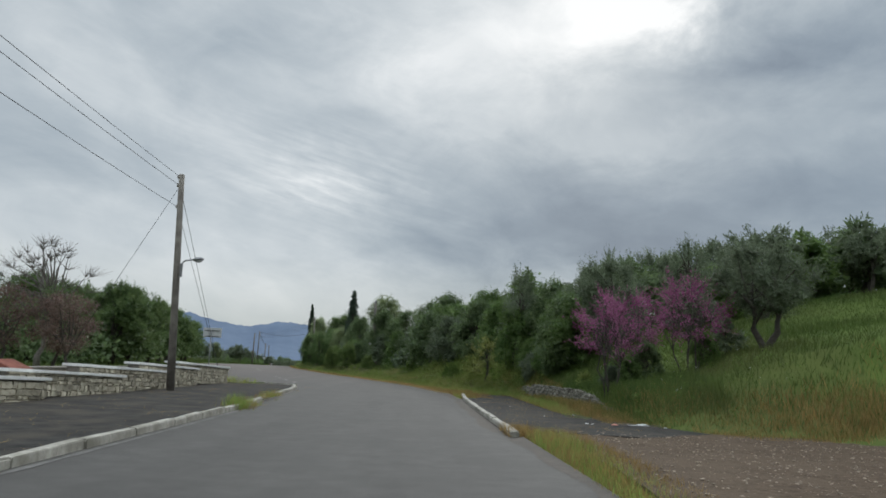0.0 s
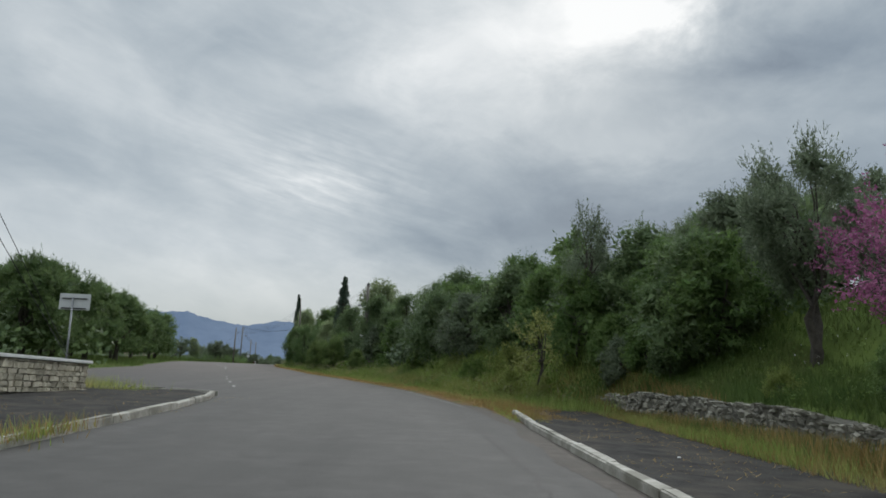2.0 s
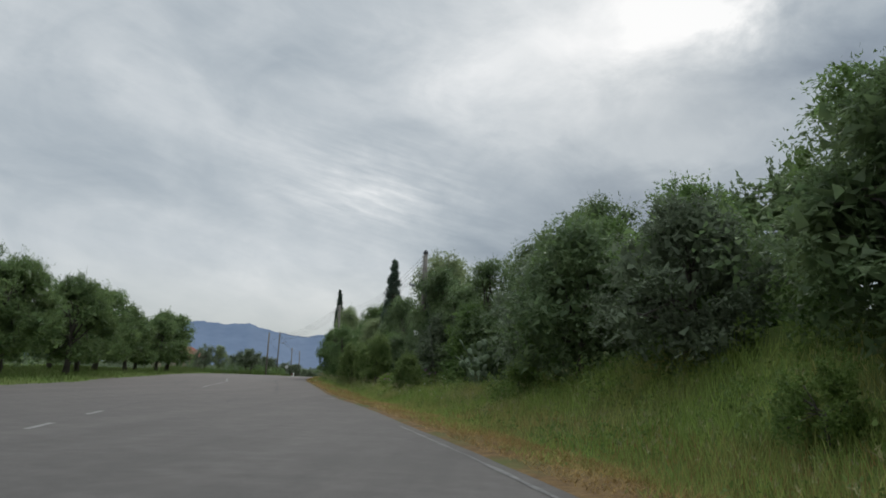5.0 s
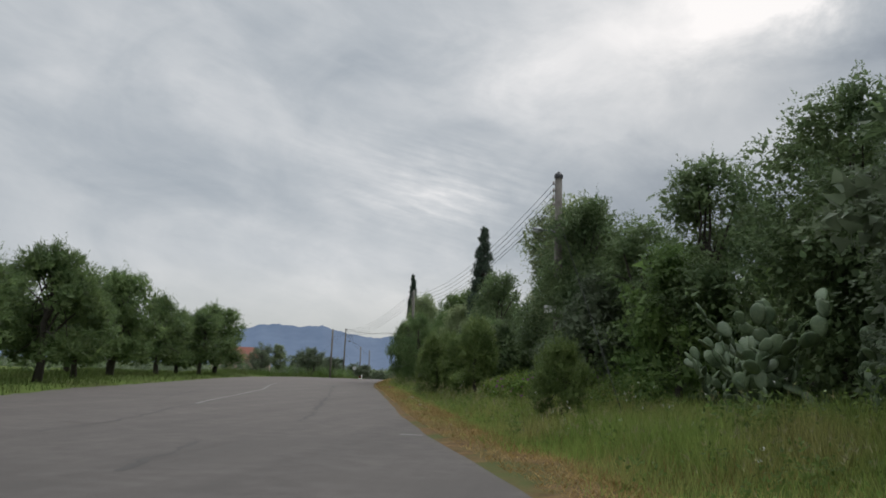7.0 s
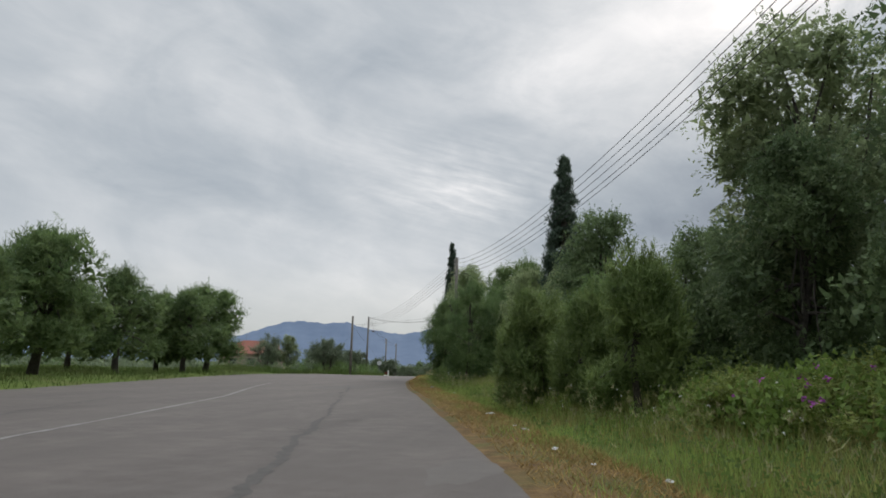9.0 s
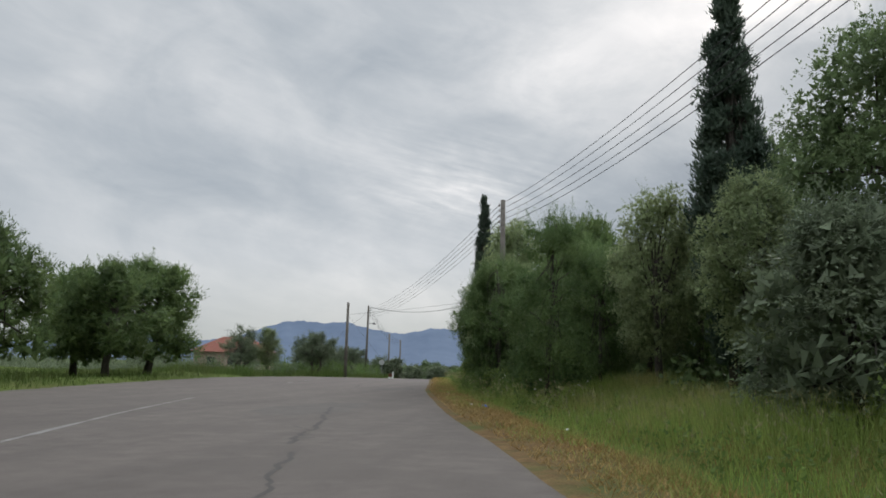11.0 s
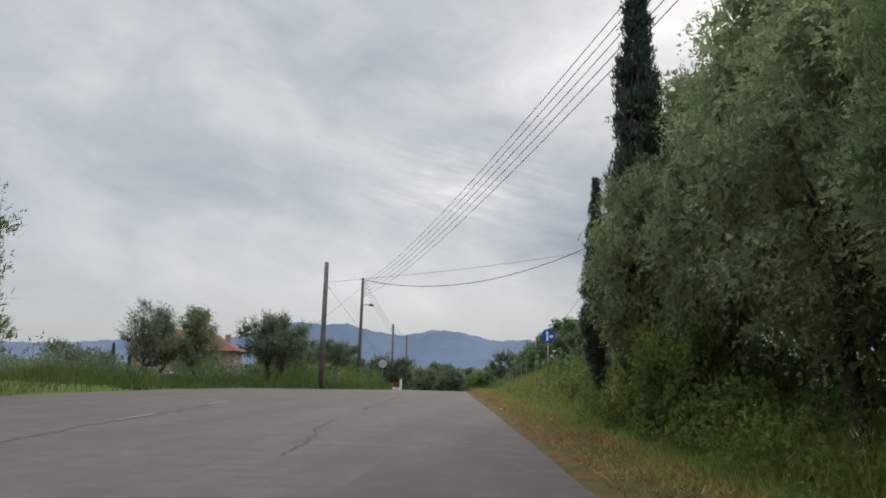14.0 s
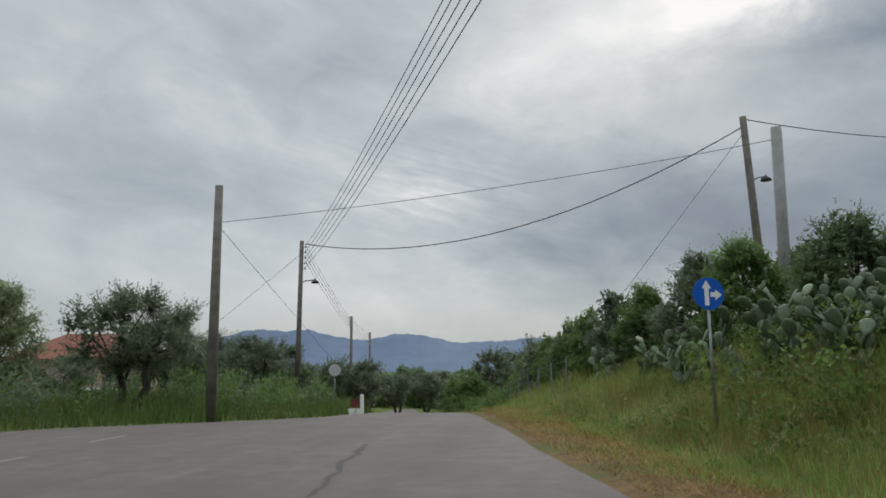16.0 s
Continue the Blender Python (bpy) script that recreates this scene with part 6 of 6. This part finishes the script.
# far woods and groves in the plain
cs, rs = [], []
for k in range(520):
    a = radians(rng.uniform(-6, 62))
    r = rng.uniform(150, 520)
    x, y = -math.sin(a) * r - 20, 90 + math.cos(a) * r
    if y < 225 and x > -62:
        continue
    s = rng.uniform(1.8, 3.0)
    for _ in range(3):
        cs.append((x + rng.normal() * s * 0.7, y + rng.normal() * s * 0.7, gz(x, y) + s * rng.uniform(0.5, 1.25)))
        rs.append(s * rng.uniform(0.6, 0.95))
tagged(new("far_woods", leaf_mesh("far_woods", [leaf_quads(rng, cs, rs, 42000, 0.8, 0.5, 0.2, 0.5)], OLIVE)), "distant olive groves and hedges in the plain", "far trees", kind="stuff")
cs, rs = [], []
for k in range(230):
    x, y = (rng.uniform(-110, -52), rng.uniform(20, 160)) if k < 150 else (rng.uniform(-46, -27), rng.uniform(52, 72))
    if k < 150 and x > -0.13 * y - 36:
        continue
    s = rng.uniform(1.5, 2.6)
    for _ in range(3):
        cs.append((x + rng.normal() * s * 0.7, y + rng.normal() * s * 0.7, gz(x, y) + s * rng.uniform(0.4, 1.2)))
        rs.append(s * rng.uniform(0.6, 0.95))
tagged(new("hedge", leaf_mesh("hedge", [leaf_quads(rng, cs, rs, 24000, 0.5, 0.3, 0.2, 0.5)], OAK)), "dark bushes and hedges behind the roadside pines", "hedge", kind="stuff")


def blades(x, y, z, h, w, lean=0.45):
    """One bent blade of grass at each place."""
    n = len(x)
    a = rng.uniform(0, 2 * math.pi, n)
    c, s = np.cos(a), np.sin(a)
    b = rng.uniform(0, 2 * math.pi, n)
    ln = h * lean * rng.uniform(0.2, 1.4, n)
    base = np.stack([x, y, z - 0.02], 1)
    side = np.stack([c, s, np.zeros(n)], 1) * (w * 0.5)[:, None]
    tip = base + np.stack([np.cos(b) * ln, np.sin(b) * ln, h], 1)
    V = np.stack([base - side, base + side, tip], 1).reshape(-1, 3)
    return V, np.arange(n)[:, None] * 3 + np.array([[0, 1, 2]])


def grass_mesh(name, groups, mat):
    return leaf_mesh(name, groups, mat)


def patchy(x, y, f=0.5):
    """Uneven growth, 0 to 1."""
    return np.clip(0.5 + 0.3 * np.sin(x * f * 1.7 + 1.3 * np.sin(y * f)) + 0.3 * np.sin(y * f * 1.3 + x * 0.4) + 0.2 * np.sin(x * 3.1 * f + y * 2.3 * f), 0, 1)


def band(n, y0, y1, d0, d1, h0, h1, w, power=1.0):
    y = rng.uniform(y0, y1, n)
    d = d0 + (d1 - d0) * rng.random(n) ** power
    sw = np.interp(y, [36, 42, 60, 90, 140, 165, 200], [0.2, 1.1, 1.0, 1.35, 1.2, 1.3, 0.8])
    d = d + (sw if d0 < 1.0 else 0)
    x = edge_x(y) + d / 0.96
    p = patchy(x, y)
    keep = rng.random(n) < 0.35 + 0.65 * p
    x, y, d, p = x[keep], y[keep], d[keep], p[keep]
    rise = np.clip((d - sw[keep]) / 1.4, 0.35, 1.0)
    h = rng.uniform(h0, h1, len(x)) * (0.6 + 0.6 * p) * rise
    return blades(x, y, ground_z(x, y), h, w * rng.uniform(0.6, 1.3, len(x)))


def area(n, x0, x1, y0, y1, h0, h1, w, test=None):
    x, y = rng.uniform(x0, x1, n), rng.uniform(y0, y1, n)
    if test is not None:
        k = test(x, y)
        x, y = x[k], y[k]
    p = patchy(x, y, 0.35)
    return blades(x, y, ground_z(x, y), rng.uniform(h0, h1, len(x)) * (0.6 + 0.6 * p), w * rng.uniform(0.6, 1.3, len(x)))


def tuft(n, x, y, sx, sy, h0, h1, w):
    x, y = rng.normal(x, sx, n), rng.normal(y, sy, n)
    return blades(x, y, np.where(x < -4.95, 0.11, 0.0), rng.uniform(h0, h1, n), w * rng.uniform(0.6, 1.3, n))


left_x = lambda y: np.interp(y, [40, 52, 69, 84, 92, 101, 114, 125, 135, 144, 152, 156.3, 159.2, 162.2, 166, 173, 191, 212, 240], [-17, -19.5, -22.6, -25.2, -28.2, -30.4, -33.9, -37, -39.3, -41, -40.3, -38.4, -35.6, -33.4, -33.2, -34.6, -38, -42.5, -48.5])
green = [band(46000, 38, 80, 0.0, 4.5, 0.25, 0.65, 0.022), band(90000, 66, 118, 0.0, 5.0, 0.3, 0.75, 0.016, 0.9), band(95000, 116, 165, 0.0, 5.5, 0.3, 0.75, 0.016, 0.9), band(12000, 160, 215, 0.0, 5, 0.4, 0.8, 0.03),
         area(3600, 2.3, 3.2, 7, 16.8, 0.08, 0.26, 0.014), area(7500, 4.6, 5.2, 22, 41, 0.12, 0.36, 0.014)] + [area(2500, 1.7, 2.6, 33, 40, 0.08, 0.3, 0.014), area(8000, 2.2, 5.6, 39.8, 45, 0.12, 0.42, 0.018),
         tuft(560, -4.98, 20.7, 0.14, 0.34, 0.15, 0.42, 0.011), tuft(200, -4.9, 22.2, 0.1, 0.4, 0.08, 0.22, 0.011), tuft(260, -5.2, 26.0, 0.12, 0.7, 0.1, 0.3, 0.011), tuft(300, -9.0, 38.3, 0.5, 0.3, 0.15, 0.4, 0.014), area(900, -11.3, -9.7, 38.3, 40.4, 0.15, 0.5, 0.018)]
y = rng.uniform(42, 165, 22000)
x = edge_x(y) + 0.25 + rng.random(22000) ** 0.6 * 1.3
k = patchy(x, y, 0.9) > 0.45
green.append(blades(x[k], y[k], np.maximum(ground_z(x[k], y[k]), 0) + 0.02, rng.uniform(0.05, 0.2, int(k.sum())), np.full(int(k.sum()), 0.014), 0.8))
tagged(new("grass", grass_mesh("grass", green, GRASS)), "tall uneven green grass on the verges and slope", "grass", kind="stuff")
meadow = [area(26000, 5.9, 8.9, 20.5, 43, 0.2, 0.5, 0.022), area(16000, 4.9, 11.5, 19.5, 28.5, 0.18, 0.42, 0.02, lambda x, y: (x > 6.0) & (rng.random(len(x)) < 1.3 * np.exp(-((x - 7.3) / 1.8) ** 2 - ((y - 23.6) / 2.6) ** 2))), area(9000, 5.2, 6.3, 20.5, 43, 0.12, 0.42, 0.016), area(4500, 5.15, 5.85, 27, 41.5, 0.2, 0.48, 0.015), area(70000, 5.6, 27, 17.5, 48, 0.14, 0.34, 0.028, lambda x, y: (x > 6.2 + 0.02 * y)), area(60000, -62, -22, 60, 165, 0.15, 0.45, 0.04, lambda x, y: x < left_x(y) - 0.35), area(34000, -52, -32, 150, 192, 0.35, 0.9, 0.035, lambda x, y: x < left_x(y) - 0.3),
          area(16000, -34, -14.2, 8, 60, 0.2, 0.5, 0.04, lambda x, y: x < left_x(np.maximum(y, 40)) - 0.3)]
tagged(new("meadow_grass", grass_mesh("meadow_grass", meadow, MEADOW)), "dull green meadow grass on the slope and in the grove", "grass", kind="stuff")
straw = [area(30000, 6.4, 27, 17.4, 22.5, 0.12, 0.34, 0.018, lambda x, y: (y > 16.9 + 0.05 * x + 2.6 * (x < 7.2)) & (rng.random(len(x)) < 1.1 - (y - 16.9 - 0.05 * x) / 3.2 + 0.3 * np.sin(x * 1.3 + y))), band(15000, 146, 166, 0.3, 5.0, 0.3, 0.7, 0.014), band(24000, 40, 80, 0.0, 2.2, 0.12, 0.42, 0.018, 1.4), band(36000, 76, 165, 0.0, 2.6, 0.1, 0.45, 0.014, 1.4), area(30000, 5.3, 27, 17.2, 22.0, 0.14, 0.42, 0.018, lambda x, y: (y > 16.7 + 0.05 * x + 3 * (x < 7.2)) & (rng.random(len(x)) < 1.35 - (y - 16.7 - 0.05 * x) / 2.8))] + [area(14000, 5.2, 6.4, 20.5, 41, 0.15, 0.5, 0.018), area(7000, 5.5, 8.4, 20.0, 25.5, 0.15, 0.4, 0.016, lambda x, y: rng.random(len(x)) < 1.2 * np.exp(-((x - 6.2) / 1.2) ** 2 - ((y - 21.6) / 2.2) ** 2)), area(3500, 1.9, 2.7, 33.5, 39, 0.1, 0.32, 0.016), area(900, 1.9, 2.5, 15.6, 17.4, 0.1, 0.3, 0.014)] + [
         area(6500, 2.3, 3.5, 7, 17, 0.06, 0.26, 0.012), area(2500, 1.6, 3.6, 37, 41, 0.1, 0.3, 0.016), area(4500, 2.2, 5.3, 39.6, 44, 0.1, 0.34, 0.018), area(700, 4.2, 5.3, 37, 40, 0.08, 0.25, 0.016), tuft(320, -4.9, 21.1, 0.16, 0.5, 0.08, 0.34, 0.011), tuft(280, -5.2, 26.2, 0.14, 0.8, 0.1, 0.3, 0.011),
         area(6000, 4.55, 5.25, 22, 40, 0.06, 0.3, 0.014)]
n = 2600
x, y = rng.uniform(2.35, 5.6, n), rng.uniform(17.5, 40, n)
k = patchy(x, y, 1.3) > 0.4
straw.append(blades(x[k], y[k], np.full(int(k.sum()), 0.07), rng.uniform(0.01, 0.04, int(k.sum())), np.full(int(k.sum()), 0.012), 3.0))
x, y = rng.uniform(-9.8, -4.9, n), rng.uniform(5, 38, n)
k = patchy(x, y, 1.3) > 0.55
straw.append(blades(x[k], y[k], np.full(int(k.sum()), 0.13), rng.uniform(0.01, 0.04, int(k.sum())), np.full(int(k.sum()), 0.012), 3.0))
y = rng.uniform(34, 165, 70000)
x = edge_x(y) + 0.05 + rng.random(70000) ** 0.8 * 1.5
straw.append(blades(x, y, np.maximum(ground_z(x, y), 0) + 0.03, rng.uniform(0.02, 0.11, 70000), np.full(70000, 0.018), 1.8))
tagged(new("dry_grass", grass_mesh("dry_grass", straw, STRAW)), "short dry straw-coloured grass beside the asphalt", "dry grass", kind="stuff")
# broad-leaved weeds and ripe seed heads among the grass
n = 3400
ys = np.concatenate([rng.uniform(38, 166, n - 400), rng.uniform(20, 40, 400)])
d = np.where(ys < 40, 4.2, 1.3) + rng.random(n) ** 0.9 * 4.6
xs = edge_x(ys) + d / 0.96
k = rng.random(n) < 0.25 + 0.75 * patchy(xs, ys, 0.8)
xs, ys = xs[k], ys[k]
c = np.stack([xs, ys, ground_z(xs, ys) + rng.uniform(0.05, 0.42, len(xs))], 1)
tagged(new("weeds", leaf_mesh("weeds", [leaf_quads(rng, c, rng.uniform(0.08, 0.26, len(xs)), 30000, 0.075, 0.04, 0.6, 0.2)], LIGHT)), "broad-leaved weeds growing among the tall grass", "weeds", kind="stuff")
n = 9000
ys = rng.uniform(38, 166, n)
xs = edge_x(ys) + 1.1 + rng.random(n) * 4.0
k = rng.random(n) < patchy(xs, ys, 1.1)
xs, ys = xs[k], ys[k]
c = np.stack([xs, ys, ground_z(xs, ys) + rng.uniform(0.35, 0.85, len(xs))], 1)
tagged(new("seed_heads", leaf_mesh("seed_heads", [leaf_quads(rng, c, np.full(len(xs), 0.05), 15000, 0.085, 0.012, 1.8, 0.2, needle=True)], SEED)), "pale ripe seed heads standing over the grass", "seed heads", kind="stuff")
# broad bramble leaves over the thicket, purple mallows beside it
n = 150
ys = rng.uniform(84.5, 92, n)
xs = edge_x(ys) + rng.uniform(3.9, 6.6, n)
c = np.stack([xs, ys, ground_z(xs, ys) + rng.uniform(0.2, 0.78, n)], 1)
tagged(new("bramble_leaves", leaf_mesh("bramble_leaves", [leaf_quads(rng, c, rng.uniform(0.2, 0.4, n), 6500, 0.12, 0.085, 0.9, 0.5)], LIME)), "broad lime-green bramble leaves over the thicket", "brambles", kind="stuff")
n = 46
ys = rng.uniform(81.5, 88.5, n)
xs = edge_x(ys) + rng.uniform(3.2, 5.8, n)
c = np.stack([xs, ys, ground_z(xs, ys) + rng.uniform(0.65, 1.1, n)], 1)
tagged(new("mallow_flowers", leaf_mesh("mallow_flowers", [leaf_quads(rng, c, np.full(n, 0.05), n * 7, 0.045, 0.04, 0.4, 0.2)], MALLOW)), "small purple mallow flowers standing in the tall grass", "flowers", kind="stuff")
# white umbels standing in the grass
sets = []
for y0, y1, d0, d1, n in ((114, 128, 2.2, 4.2, 60), (84, 100, 2.4, 5.5, 70), (20, 40, 5, 9, 60), (66, 80, 2, 6, 40)):
    ys = rng.uniform(y0, y1, n)
    xs = edge_x(ys) + rng.uniform(d0, d1, n)
    c = np.stack([xs, ys, ground_z(xs, ys) + rng.uniform(0.4, 1.0, n)], 1)
    sets.append(leaf_quads(rng, c, np.full(n, 0.03), n * 6, 0.022, 0.018, 0.3, 0.2))
tagged(new("white_flowers", leaf_mesh("white_flowers", sets, FLOWER)), "small white flower heads standing in the grass", "flowers", kind="stuff")
# loose stones on the gravel
pts = []
for k in range(5200):
    x, y, r = rng.uniform(2.9, 19), rng.uniform(7, 17.4), (0.008 + 0.030 * rng.random() ** 2.5)
    pts.append((x, y, r))
V, F = [], []
for x, y, r in pts:
    o = len(V)
    for q in ((1, 0, 0), (0, 1, 0), (-1, 0, 0), (0, -1, 0), (0.3, 0.2, 0.45), (0, 0, -0.5)):
        V.append((x + q[0] * r * rng.uniform(0.7, 1.3), y + q[1] * r * rng.uniform(0.7, 1.3), 0.05 + q[2] * r))
    F += [(o, o + 1, o + 4), (o + 1, o + 2, o + 4), (o + 2, o + 3, o + 4), (o + 3, o, o + 4), (o + 1, o, o + 5), (o + 2, o + 1, o + 5), (o + 3, o + 2, o + 5), (o, o + 3, o + 5)]
LOOSE = material("loose_stones", (0.12, 0.093, 0.068), (0.30, 0.245, 0.185), scale=9, bump=0, per_island=0.35)
tagged(new("loose_stones", mesh_from("loose_stones", V, F, LOOSE)), "loose pale stones scattered on the gravel", "stones", kind="stuff")

for x, y, h in ((-129, 267.5, 3.5), (-127.7, 267.7, 4.5), (-126.8, 268, 4.8), (-125.6, 268, 5.0), (-123.3, 269, 7.0), (-119.5, 270, 7.4), (-117.5, 270, 5.2)):
    plant("cypress_far", x, y, h + 2, 1.3, label="small dark cypress far off in the plain")
